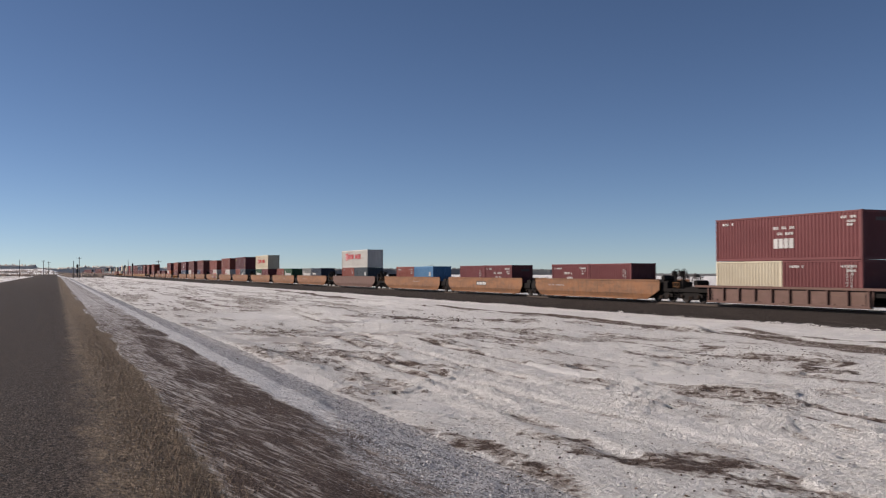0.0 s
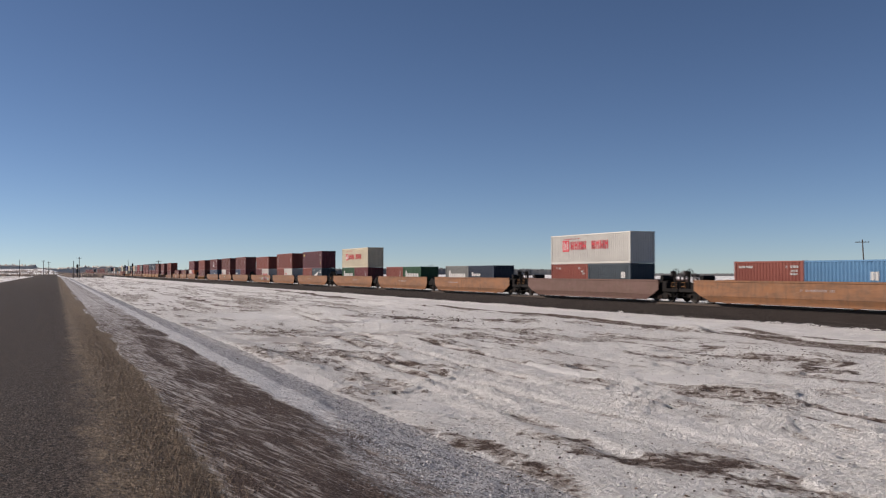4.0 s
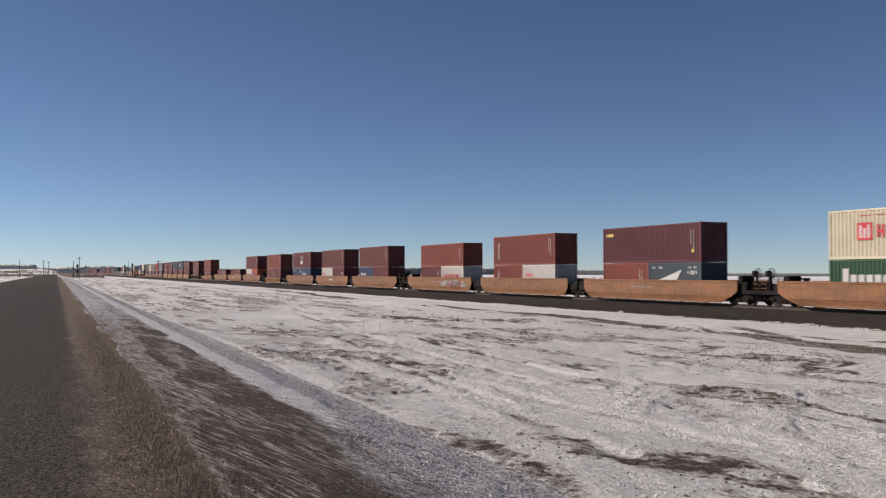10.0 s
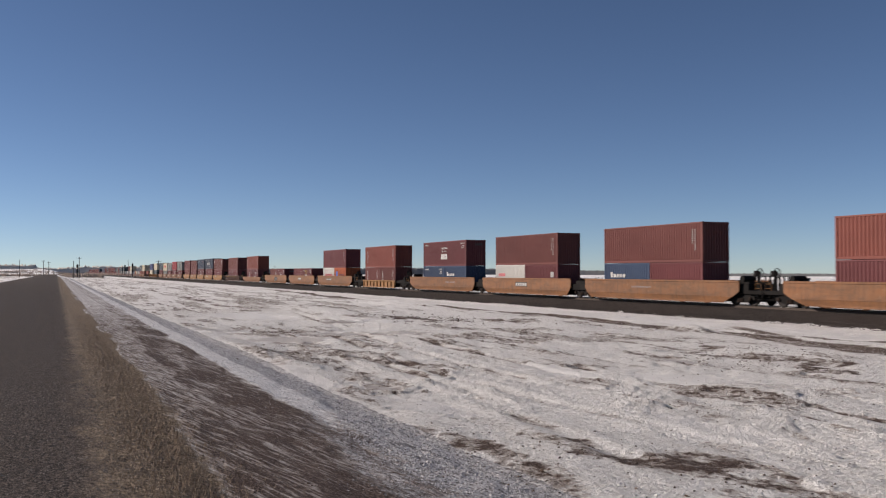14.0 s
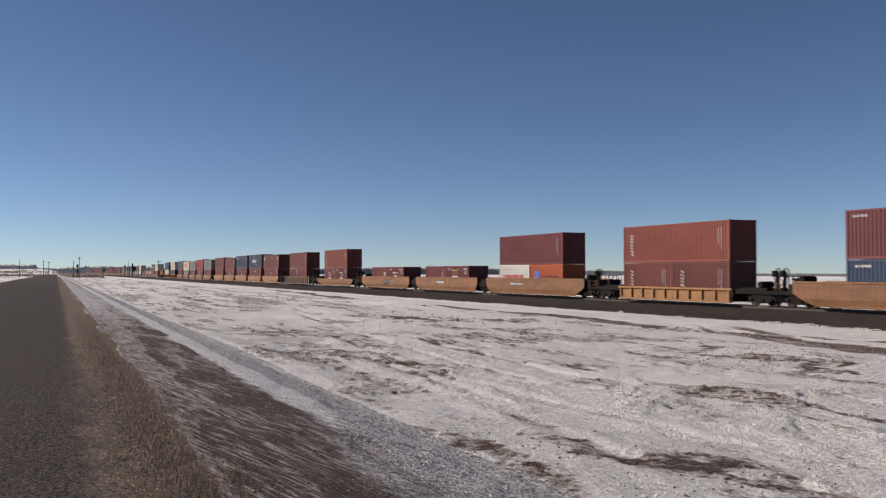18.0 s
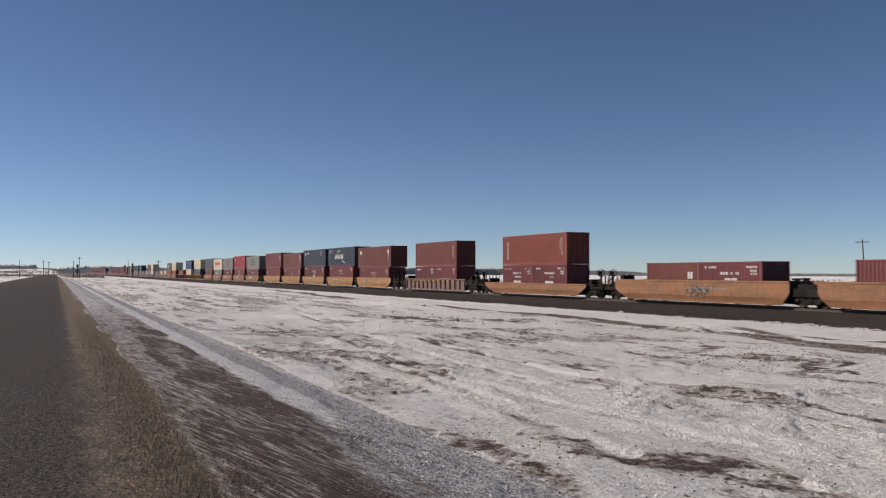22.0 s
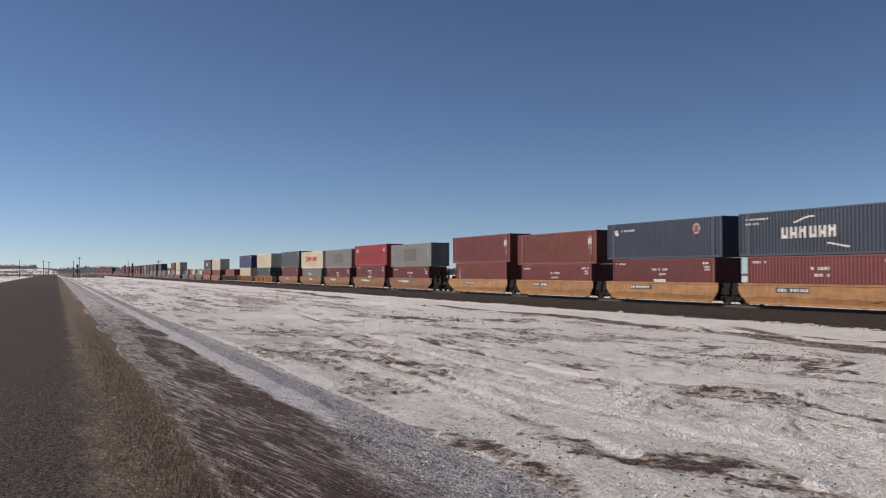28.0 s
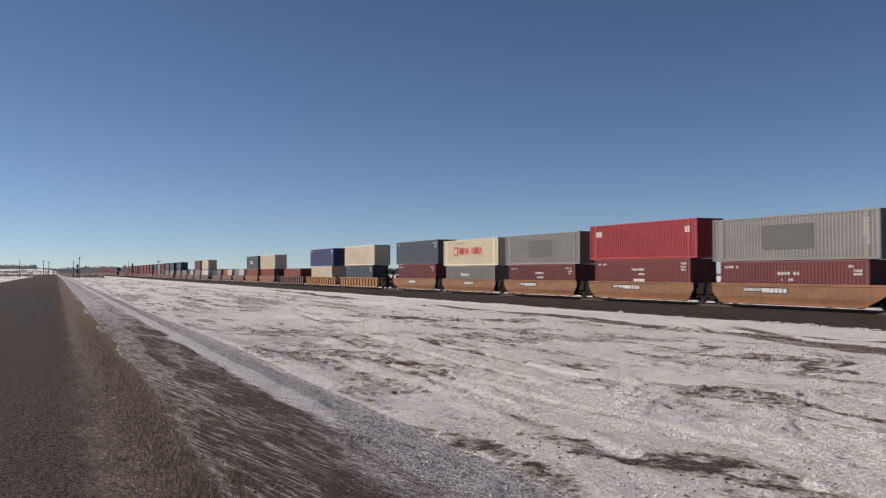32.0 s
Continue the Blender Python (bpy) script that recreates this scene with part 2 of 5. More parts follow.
def prism(bm, outline, x0, x1):
    """A plate between x0 and x1 with an outline of (y, z) points, counter-clockwise seen from +x."""
    a = [bm.verts.new((x0, y, z)) for y, z in outline]
    b = [bm.verts.new((x1, y, z)) for y, z in outline]
    n = len(outline)
    bm.faces.new(b)
    bm.faces.new(a[::-1])
    for i in range(n):
        j = (i + 1) % n
        bm.faces.new((a[i], a[j], b[j], b[i]))


def tube(bm, p, q, r0, r1=None, sides=8):
    p, q = Vector(p), Vector(q)
    r1 = r0 if r1 is None else r1
    rot = (q - p).to_track_quat("Z", "Y").to_matrix()
    rings = []
    for c, r in ((p, r0), (q, r1)):
        rings.append([bm.verts.new(c + rot @ Vector((r * math.cos(2 * math.pi * i / sides), r * math.sin(2 * math.pi * i / sides), 0))) for i in range(sides)])
    for i in range(sides):
        j = (i + 1) % sides
        bm.faces.new((rings[0][i], rings[0][j], rings[1][j], rings[1][i]))
    bm.faces.new(rings[0][::-1])
    bm.faces.new(rings[1])


def lathe_x(bm, profile, cx, cy, cz, sides=20):
    """A body turned round the x axis; profile: (x, radius)."""
    rings = [[bm.verts.new((cx + x, cy + r * math.cos(2 * math.pi * i / sides), cz + r * math.sin(2 * math.pi * i / sides))) for i in range(sides)] for x, r in profile]
    for a, b in zip(rings, rings[1:]):
        for i in range(sides):
            j = (i + 1) % sides
            bm.faces.new((a[i], a[j], b[j], b[i]))
    bm.faces.new(rings[0][::-1])
    bm.faces.new(rings[-1])


def mesh_of(name, bm, material):
    bmesh.ops.recalc_face_normals(bm, faces=bm.faces[:])
    me = bpy.data.meshes.new(name)
    bm.to_mesh(me)
    bm.free()
    me.materials.append(material)
    return me


MESHES = {}


def shared(key, name, make, material):
    """The mesh under that key, made once."""
    if key not in MESHES:
        bm = bmesh.new()
        make(bm)
        MESHES[key] = mesh_of(name, bm, material)
    return MESHES[key]


def put(name, mesh, parent, m=None, label=""):
    ob = new(name, mesh)
    ob.parent = parent
    if m is not None:
        ob.matrix_basis = m
    if label:
        ob["label"] = label
    return ob


def part(name, bm, material, parent, label=""):
    return put(name, mesh_of(name, bm, material), parent, None, label)


def thing(name, label, category, group="", kind="", m=None, mesh=None):
    ob = new(name, mesh)
    if m is not None:
        ob.matrix_basis = m
    return tagged(ob, label, category, group, kind)


# ---- plan ----
RAIL_Z, TRACK_X, SPEED = -0.65, 44.10, 15.867     # rail head, track centre, metres a second


def bend(s):
    """How far the track has swung to the east of its straight line at s metres, and its slope."""
    w, k = 40.0, 0.012
    e = math.exp(max(-60.0, min(60.0, (s - 215) / w)))
    return k * w * math.log1p(e), k * e / (1 + e)


def on_track(s, z=0.0):
    off, slope = bend(s)
    return pose(TRACK_X + off, s, RAIL_Z + z, 0, 0, -math.degrees(math.atan(slope)))


# smooth noise for the terrain
def lattice(seed):
    return np.random.RandomState(seed).rand(256, 256)


def value_noise(x, y, seed):
    g = lattice(seed)
    xi, yi = np.floor(x).astype(int), np.floor(y).astype(int)
    fx, fy = x - xi, y - yi
    fx, fy = fx * fx * (3 - 2 * fx), fy * fy * (3 - 2 * fy)
    a, b = g[xi % 256, yi % 256], g[(xi + 1) % 256, yi % 256]
    c, d = g[xi % 256, (yi + 1) % 256], g[(xi + 1) % 256, (yi + 1) % 256]
    return (a * (1 - fx) + b * fx) * (1 - fy) + (c * (1 - fx) + d * fx) * fy


def fbm(x, y, seed, octaves=4):
    out, amp, tot = 0, 1.0, 0
    for i in range(octaves):
        out = out + amp * value_noise(x * 2 ** i, y * 2 ** i, seed + i)
        tot += amp
        amp *= 0.5
    return out / tot


def ease(v, lo, hi):
    t = np.clip((v - lo) / (hi - lo), 0, 1)
    return t * t * (3 - 2 * t)


def profile(q):
    """Height of the land across the road's direction."""
    return np.interp(q, [-400, -40, -16, -11, -8.6, -8.3, 0.4, 0.55, 1.6, 4.0, 5.3, 8, 20, 38, 60, 200, 400, 1000, 3000],
                     [-0.9, -0.9, -0.75, -0.85, -0.25, -0.04, -0.04, -0.05, -0.24, -0.7, -1.0, -1.03, -1.15, -1.36, -1.45, -1.9, -2.4, -4.2, -10.0])


# bare or wet soil: x, y, half width, half length, strength
PATCHES = [
    (7.9, 9.8, 1.0, 1.6, 0.84), (7.4, 11.4, 0.55, 1.2, 0.7), (8.3, 8.3, 1.0, 0.9, 0.8), (5.9, 12.3, 0.35, 1.7, 0.7), (5.7, 10.0, 0.4, 1.2, 0.75),
    (7.1, 19.0, 0.7, 0.8, 0.85), (9.4, 23.8, 1.0, 1.3, 0.8), (8.4, 27.5, 1.6, 2.2, 0.62), (8.6, 31.5, 1.2, 1.2, 0.6),
    (6.4, 26.0, 0.7, 2.5, 0.55), (10.8, 30.0, 1.2, 1.4, 0.55), (14.6, 46.0, 1.2, 1.6, 0.7), (20.6, 20.6, 0.8, 2.0, 1.0), (21.5, 24.6, 0.9, 1.2, 0.95), (19.8, 18.6, 0.6, 1.0, 0.95),
    (19.5, 48.8, 1.1, 3.4, 1.25), (21.6, 46.0, 0.8, 1.6, 0.95), (23.9, 44.0, 1.4, 2.6, 0.85), (26.5, 41.0, 1.0, 1.6, 0.7), (20.8, 69.0, 0.8, 5.5, 0.9), (17.0, 74.0, 0.8, 7.0, 0.6),
    (13.2, 84.0, 0.5, 14.0, 0.6), (9.2, 64.0, 0.6, 5.0, 0.55), (16.5, 13.6, 1.4, 0.9, 0.5), (12.0, 14.0, 0.8, 1.2, 0.45),
]
# smooth unbroken snow: x, y, half width, half length
SMOOTH = [(15.0, 18.2, 1.5, 1.9), (10.3, 11.8, 0.9, 1.7), (6.9, 16.2, 0.9, 1.6), (5.9, 22.0, 0.5, 3.4), (11.6, 54.0, 2.4, 5.0), (16.2, 45.6, 1.8, 1.6), (33.8, 60.0, 2.6, 45.0), (12.8, 20.8, 0.7, 2.0), (31.5, 24.0, 2.0, 3.0)]
# grey refrozen pools: x, y, half width, half length
POOLS = [(15.9, 16.6, 0.45, 1.25), (18.0, 21.9, 0.42, 1.0), (14.3, 36.6, 1.3, 1.1), (7.0, 19.1, 0.5, 0.6), (8.8, 34.2, 1.9, 1.6), (11.8, 37.2, 1.5, 1.3), (6.9, 40.5, 1.0, 2.4), (14.6, 46.2, 1.0, 1.3)]
# wheel tracks: places along them, places across, half width, depth
TRACKS = [
    ((9, 12.7, 14.9, 17.8, 24, 40), (10.2, 9.85, 9.6, 9.3, 9.6, 11.5), 0.16, 0.06), ((9, 16, 20.5, 24.1, 34, 60), (11.6, 11.4, 11.15, 11.1, 12.2, 15.5), 0.17, 0.07),
    ((9, 10.9, 12.3, 19.1, 26, 40), (7.4, 7.6, 7.75, 8.8, 9.0, 9.6), 0.2, 0.05), ((9, 17.7, 24, 40, 70), (12.2, 12.6, 12.9, 14.2, 16.8), 0.16, 0.05),
    ((10, 20, 40, 80), (13.9, 14.0, 15.4, 18.0), 0.15, 0.04), ((60, 81.5, 116, 160), (12.6, 13.6, 14.5, 15.5), 0.5, 0.1),
]
# the old service track beside the railway
LANE_Y, LANE_X = [14, 21.7, 24.9, 27.3, 30, 33, 37, 42, 50, 61, 80, 94, 110, 137, 180], [25.6, 26.9, 28.2, 28.7, 29.3, 29.8, 29.7, 30.1, 31.0, 30.8, 30.4, 30.2, 31.9, 34.2, 37.0]


def spread(x, y, spots, seed, ragged=1.6):
    """How far a place lies within any of the ragged ovals, 0 to 1."""
    edge = ragged * (fbm(x / 0.6, y / 0.9, seed, 5) - 0.5)
    out = np.zeros_like(x)
    for px, py, hw, hl, *k in spots:
        near = (np.abs(x - px) < 3 * hw) & (np.abs(y - py) < 3 * hl)
        d = np.hypot((x[near] - px) / hw, (y[near] - py) / hl)
        out[near] = np.maximum(out[near], (k[0] if k else 1.0) * ease(1.3 - d + edge[near], 0.0, 0.75))
    return out


def on_tracks(x, y):
    """Depth of the wheel tracks and of the low ridges beside them."""
    dent = np.zeros_like(x)
    for ys, xs, w, deep in TRACKS:
        off = np.abs(x - np.interp(y, ys, xs) - 0.12 * (fbm(y / 1.3, y * 0 + 7.5, 95, 3) - 0.5))
        inside = ease(y, ys[0], ys[0] + 2) * (1 - ease(y, ys[-1] - 6, ys[-1])) * ease(fbm(x / 1.5, y / 2.2, 97, 3), 0.32, 0.46)
        dent = dent + inside * 0.6 * deep * (0.8 * np.exp(-((off - 2.1 * w) / w) ** 2) - np.exp(-(off / w) ** 2))
    return dent


def lane(x, y):
    """How far across the service track a place lies, and how strongly the track shows there."""
    off = x - np.interp(y, LANE_Y, LANE_X) + 0.5 * (fbm(y / 4.0, y * 0 + 2.5, 86, 3) - 0.5)
    seen = ease(y, 15, 20) * (1 - ease(y, 130, 175)) * (1 - np.exp(-((y - 35.2) / 1.3) ** 2))
    return off, seen


def crumbly(x, y):
    """Where the snow is broken into crumbs, 0 to 1."""
    return ease(fbm(x / 2.4, y / 4.0, 101, 4) + 0.03, 0.42, 0.56) * (1 - spread(x, y, SMOOTH, 105, 0.4)) * (1 - spread(x, y, POOLS, 107, 0.4))


def land(x, y):
    x, y = np.asarray(x, float), np.asarray(y, float)
    q = x - 0.012 * y
    z = profile(q)
    far = np.hypot(x, y)
    near = np.clip((600 - far) / 500, 0, 1)
    field = np.clip((q - 5.0) / 1.0, 0, 1) * near
    verge = np.clip((q - 0.5) / 0.8, 0, 1) * near
    calm = 1 - 0.8 * ease(q, 33, 36)
    z = z + field * calm * (0.24 * (fbm(x / 5.5, y / 10, 3, 3) - 0.5) + 0.11 * (fbm(x / 1.1, y / 2.6, 9, 4) - 0.5))
    crumb = crumbly(x, y)
    lumps = fbm(x / 0.24, y / 0.32, 19, 3)
    plates = ease(fbm(x / 0.75, y / 1.1, 111, 4), 0.48, 0.53)
    z = z + field * crumb * (0.025 * plates + 0.13 * np.clip(lumps - 0.46, 0, 0.2) * (0.5 + plates))
    z = z + field * on_tracks(x, y)
    z = z + verge * (0.06 * (fbm(x / 0.45, y / 0.8, 21, 4) - 0.5))
    rubble = np.clip(1 - np.abs(q - 4.7) / 1.0, 0, 1) * near
    z = z + rubble * 0.07 * (fbm(x / 0.22, y / 0.22, 31, 3) - 0.4)
    for mx, my, wx, wy, h in ((27.5, 72.0, 1.4, 12.0, 0.35), (24.6, 41.5, 1.4, 4.0, 0.24), (29.4, 35.3, 0.8, 1.2, 0.32), (33.0, 33.0, 0.9, 6.0, 0.12), (22.5, 22.0, 1.6, 3.0, 0.16), (15.0, 14.5, 2.2, 2.0, 0.12), (6.2, 30.0, 0.7, 16.0, 0.12), (17.5, 60.0, 1.6, 9.0, 0.25)):
        z = z + h * np.exp(-((x - mx) / wx) ** 2 - ((y - my) / wy) ** 2)
    off, seen = lane(x, y)
    z = z - 0.1 * np.clip(1 - np.abs(off) / 1.4, 0, 1) * seen * near
    left = np.clip((-9 - q) / 3, 0, 1) * near
    z = z + left * 0.5 * (fbm(x / 6, y / 10, 41, 4) - 0.5)
    # the plain rises gently beyond the end of the road
    return z + 8.2 * ease(far, 800, 1650) * (1 - ease(np.degrees(np.arctan2(x, np.maximum(y, 1e-6))), -0.2, 1.4)) * (y > 0)


def graded(stops):
    """Coordinates from (start, step) pairs, the last pair being the end."""
    out = []
    for (a, da), (b, _) in zip(stops, stops[1:]):
        n = max(1, int(round((b - a) / da)))
        out += [a + (b - a) * i / n for i in range(n)]
    return np.array(out + [stops[-1][0]])


def grown(start, end, step, factor):
    out = [start]
    while out[-1] < end:
        out.append(out[-1] + step)
        step *= factor
    out[-1] = end
    return out


def sheet(name, xs, ys, height, material, label, category, colors=None):
    X, Y = np.meshgrid(xs, ys)
    Z = height(X, Y)
    me = bpy.data.meshes.new(name)
    nx, ny = len(xs), len(ys)
    idx = np.arange(nx * ny).reshape(ny, nx)
    faces = np.stack([idx[:-1, :-1], idx[:-1, 1:], idx[1:, 1:], idx[1:, :-1]], -1).reshape(-1, 4)
    me.vertices.add(nx * ny)
    me.vertices.foreach_set("co", np.stack([X, Y, Z], -1).astype(np.float32).ravel())
    me.loops.add(faces.size)
    me.loops.foreach_set("vertex_index", faces.astype(np.int32).ravel())
    me.polygons.add(len(faces))
    me.polygons.foreach_set("loop_start", np.arange(0, faces.size, 4, dtype=np.int32))
    me.polygons.foreach_set("use_smooth", np.ones(len(faces), dtype=bool))
    me.update(calc_edges=True)
    if colors is not None:
        a = me.color_attributes.new("cover", "FLOAT_COLOR", "POINT")
        c = colors(X, Y)
        a.data.foreach_set("color", c.astype(np.float32).ravel())
    me.materials.append(material)
    return tagged(new(name, me), label, category, kind="structure")


def fade_verge(y):
    return 1 - ease(y, 330, 480)


def cover(x, y):
    q = x - 0.012 * y
    wob = fbm(x / 0.9, y / 3.0, 55, 5) - 0.5
    close = 1 - ease(y, 10, 17)
    # the verge: frosted gravel, a band of mud, a white lip of snow, then crushed ice
    soil = fade_verge(y) * (0.68 + 0.18 * close) * ease(q + 0.6 * wob, 1.2, 1.4) * (1 - ease(q, 5.0, 5.6))
    brink = np.interp(y, [8, 12, 18, 27, 40], [1.35, 1.6, 1.7, 2.0, 2.25])
    mud = fade_verge(y) * (1 - 0.2 * ease(y, 24, 42)) * ease(q + 1.0 * wob, brink, brink + 0.4) * (1 - ease(q + 0.9 * wob, 3.45 + 0.3 * close, 3.75 + 0.3 * close))
    soil = np.maximum(soil, mud * (0.96 + 0.9 * (fbm(q / 0.5, y / 1.8, 61, 4) - 0.5)))
    lip = ease(q + 0.5 * wob, 3.5, 3.75) * (1 - ease(q, 5.2, 5.6)) * (1 - close)
    soil = soil * (1 - 0.9 * lip)
    soil = soil - 0.2 * ease(y, 26, 60) * (q > 1.4) * (q < 5)
    # grime on the field
    field = ease(q, 5.2, 5.8)
    n = 0.62 * fbm(q / 1.5, y / 2.8, 65, 5) + 0.38 * fbm(q / 0.3, y / 4.5, 75, 4)
    dirty = 0.05 * (1 - ease(q, 9, 17)) * ease(y, 15, 24) * (1 - ease(y, 42, 55)) - 0.025 * ease(y, 45, 70) - 0.012
    crumb = crumbly(x, y)
    grime = 0.56 * ease(n + dirty, 0.49, 0.575) * (0.55 + 0.45 * crumb)
    drawn = ease(fbm(q / 1.3, y / 16.0, 66, 4), 0.49, 0.6) * ease(y, 40, 75) * (1 - ease(q, 24, 31))
    grime = np.maximum(grime, 0.52 * drawn)
    flecks = ease(fbm(q / 0.17, y / 0.35, 121, 3), 0.56, 0.63)
    grime = grime + 0.3 * flecks * ease(grime, 0.2, 0.5) * crumb
    grime = grime + 11.0 * np.clip(-on_tracks(x, y), 0, 0.04)
    grime = grime * (1 - 0.85 * spread(x, y, SMOOTH, 105)) * (1 - 0.75 * ease(x, 31.6, 32.6))
    soil = np.maximum(soil, field * grime)
    broken_up = 0.84 + 1.3 * (fbm(x / 0.18, y / 0.22, 83, 3) - 0.5) + 1.3 * (fbm(x / 0.6, y / 0.5, 85, 4) - 0.5)
    soil = np.maximum(soil, spread(x, y, PATCHES, 81, 3.2) * broken_up)
    off, seen = lane(x, y)
    fork = ease(24 + 9.5 * fbm(y / 3, y * 0 + 1.5, 88, 2) - y, 0, 6)
    wheel = np.maximum(ease(1.15 - np.abs(off), 0, 0.4) * (0.7 + 0.3 * ease(np.abs(off), 0.15, 0.5)), fork * ease(1.6 - np.abs(off + 0.3), 0, 0.5))
    wheel = wheel * (0.95 + 0.9 * (fbm(x / 0.3, y / 5.0, 89, 3) - 0.4))
    branch = ease(0.6 - np.abs(x - np.interp(y, [22, 26, 28.3, 32, 36], [32.6, 31.8, 30.9, 31.2, 32.6])), 0, 0.4) * ease(y, 14, 17) * (1 - ease(y, 34, 37.5))
    soil = np.maximum(soil, np.clip(np.maximum(wheel * seen, 0.85 * branch), 0, 1))
    soil = np.maximum(soil, ease(q, 36.6, 38.4) * (1 - ease(q, 50, 52)) * 0.62 * ease(fbm(x / 0.8, y / 3, 93, 4), 0.4, 0.5))
    # dead weeds and clods on the plain beyond the road
    soil = np.maximum(soil, 0.7 * (q < -9) * ease(fbm(x / 3, y / 7, 43, 4), 0.52, 0.6))
    soil = np.clip(soil, 0, 1)
    ice = ease(q + 0.5 * wob, 4.2 - 0.75 * close, 4.6 - 0.4 * close) * (1 - ease(q + 0.25 * wob, 5.35, 5.6))
    ice = np.maximum(ice, 0.52 * close * ease(q + 1.2 * wob, 2.3, 3.4) * (1 - ease(q, 4.5, 5)))
    ice = ice * fade_verge(y)
    grass = ease(q, -8.0, -7.5) * (1 - ease(q + 0.7 * wob, 1.2, 1.45)) * fade_verge(y)
    grass = np.maximum(grass, ease(-q, 8.4, 8.8) * (1 - ease(-q, 9.6, 10.4)))
    return np.stack([soil, ice, grass, np.maximum(spread(x, y, POOLS, 107), 0.5 * spread(x, y, SMOOTH, 105))], -1)


def build_ground():
    xs = np.concatenate([[-4500], -np.array(grown(14, 3000, 1.2, 1.35))[::-1], graded([(-13.5, 0.5), (0.3, 0.055), (5.4, 0.065), (14, 0.085), (24, 0.16), (46, 0)]), grown(47.5, 4500, 1.6, 1.3)])
    ys = np.concatenate([[-4500, -1500, -500, -150, -50, -20, -8], graded([(-3, 0.5), (5, 0.065), (22, 0.12), (45, 0.28), (90, 0.8), (220, 0)]), grown(223, 4600, 4, 1.12)])
    sheet("ground", xs, ys, land, M_GROUND, "snowy field with mud patches, frozen rubble and a grassy verge", "ground", cover)
    # road
    rx = np.array([-8.32, -8.3, -6, -4, -2, 0, 0.2, 0.4, 0.43])
    ry = np.concatenate([[-1500, -400, -100, -30], graded([(-10, 1), (60, 5), (300, 0)]), grown(320, 4500, 40, 1.2)])
    X, Y = np.meshgrid(rx, ry)

    def crown(x, y):
        edge = (x > 0.42) | (x < -8.31)
        return np.where(edge, 0.0, 0.05 - 0.0045 * np.abs(x + 4) ** 1.5)
    road = sheet("road", rx, ry, crown, M_ASPHALT, "worn grey-brown asphalt road without markings", "road")
    co = np.empty(len(road.data.vertices) * 3, np.float32)
    road.data.vertices.foreach_get("co", co)
    co = co.reshape(-1, 3)
    co[:, 0] += 0.012 * co[:, 1] + 0.04 * (fbm(co[:, 1] / 1.5, co[:, 1] * 0, 77, 3) - 0.5) * (co[:, 0] > 0.3)
    co[:, 2] -= 0.05
    road.data.vertices.foreach_set("co", co.ravel())
    road.data.update()


def build_track():
    ss = list(np.arange(-480, 20, 20)) + list(np.arange(20, 140, 2.0)) + list(np.arange(140, 420, 10)) + list(np.arange(420, 2400, 60))
    section = [(-6.4, -0.95), (-5.3, -0.71), (-4.3, -0.64), (-3.6, -0.6), (-3.2, -0.52), (-1.95, -0.2), (-1.3, -0.17), (1.3, -0.19), (1.8, -0.26), (2.9, -0.62), (3.6, -0.85)]
    verts, faces = [], []
    rnd = random.Random(4)
    for s in ss:
        m = on_track(s)
        for x, z in section:
            verts.append(m @ Vector((x + rnd.uniform(-0.12, 0.12) * (abs(x) > 1.5), 0, z + rnd.uniform(-0.02, 0.02))))
    n = len(section)
    for i in range(len(ss) - 1):
        for j in range(n - 1):
            a = i * n + j
            faces.append((a, a + 1, a + n + 1, a + n))
    me = bpy.data.meshes.new("ballast")
    me.from_pydata(verts, [], faces)
    me.materials.append(M_BALLAST)
    tagged(new("ballast_bed", me), "dark crushed-stone ballast bed dusted with snow", "ballast", kind="structure")
    # snow lying against the far shoulder
    verts, faces = [], []
    rnd = random.Random(5)
    bank = [(-0.69, -0.14), (-0.66, -0.04), (-0.4, -0.025), (0.0, -0.02), (0.69, -0.02), (0.82, -0.01), (1.6, -0.03), (2.4, -0.25), (3.4, -0.55), (5.0, -0.86)]
    for s in ss:
        m = on_track(s)
        verts += [m @ Vector((x + (rnd.uniform(-0.1, 0.1) if x > 2 else 0), 0, z + (rnd.uniform(-0.03, 0.03) if x > 2 else rnd.uniform(-0.02, 0.005)))) for x, z in bank]
    n = len(bank)
    for i in range(len(ss) - 1):
        for j in range(n - 1):
            a = i * n + j
            faces.append((a, a + 1, a + n + 1, a + n))
    me = bpy.data.meshes.new("snow_bank")
    me.from_pydata(verts, [], faces)
    me.materials.append(M_SNOW)
    tagged(new("snow_bank", me), "white snow filling the track and its far shoulder", "snow", kind="structure")
    # rails
    for side in (-0.755, 0.755):
        prof = [(-0.075, -0.17), (0.075, -0.17), (0.02, -0.14), (0.02, -0.045), (0.037, -0.03), (0.037, 0), (-0.037, 0), (-0.037, -0.03), (-0.02, -0.045), (-0.02, -0.14)]
        verts, faces = [], []
        rs = list(np.arange(-480, 150, 30)) + list(np.arange(150, 420, 10)) + list(np.arange(420, 2400, 60))
        for s in rs:
            m = on_track(s)
            verts += [m @ Vector((side + x, 0, z)) for x, z in prof]
        n = len(prof)
        for i in range(len(rs) - 1):
            for j in range(n):
                a, b = i * n + j, i * n + (j + 1) % n
                faces.append((a, b, b + n, a + n))
        me = bpy.data.meshes.new("rail")
        me.from_pydata(verts, [], faces)
        me.materials.append(M_RAIL)
        tagged(new("rail", me), "rusty steel rail spiked to wooden ties", "rail", "rails of the track", "structure")


build_ground()
build_track()


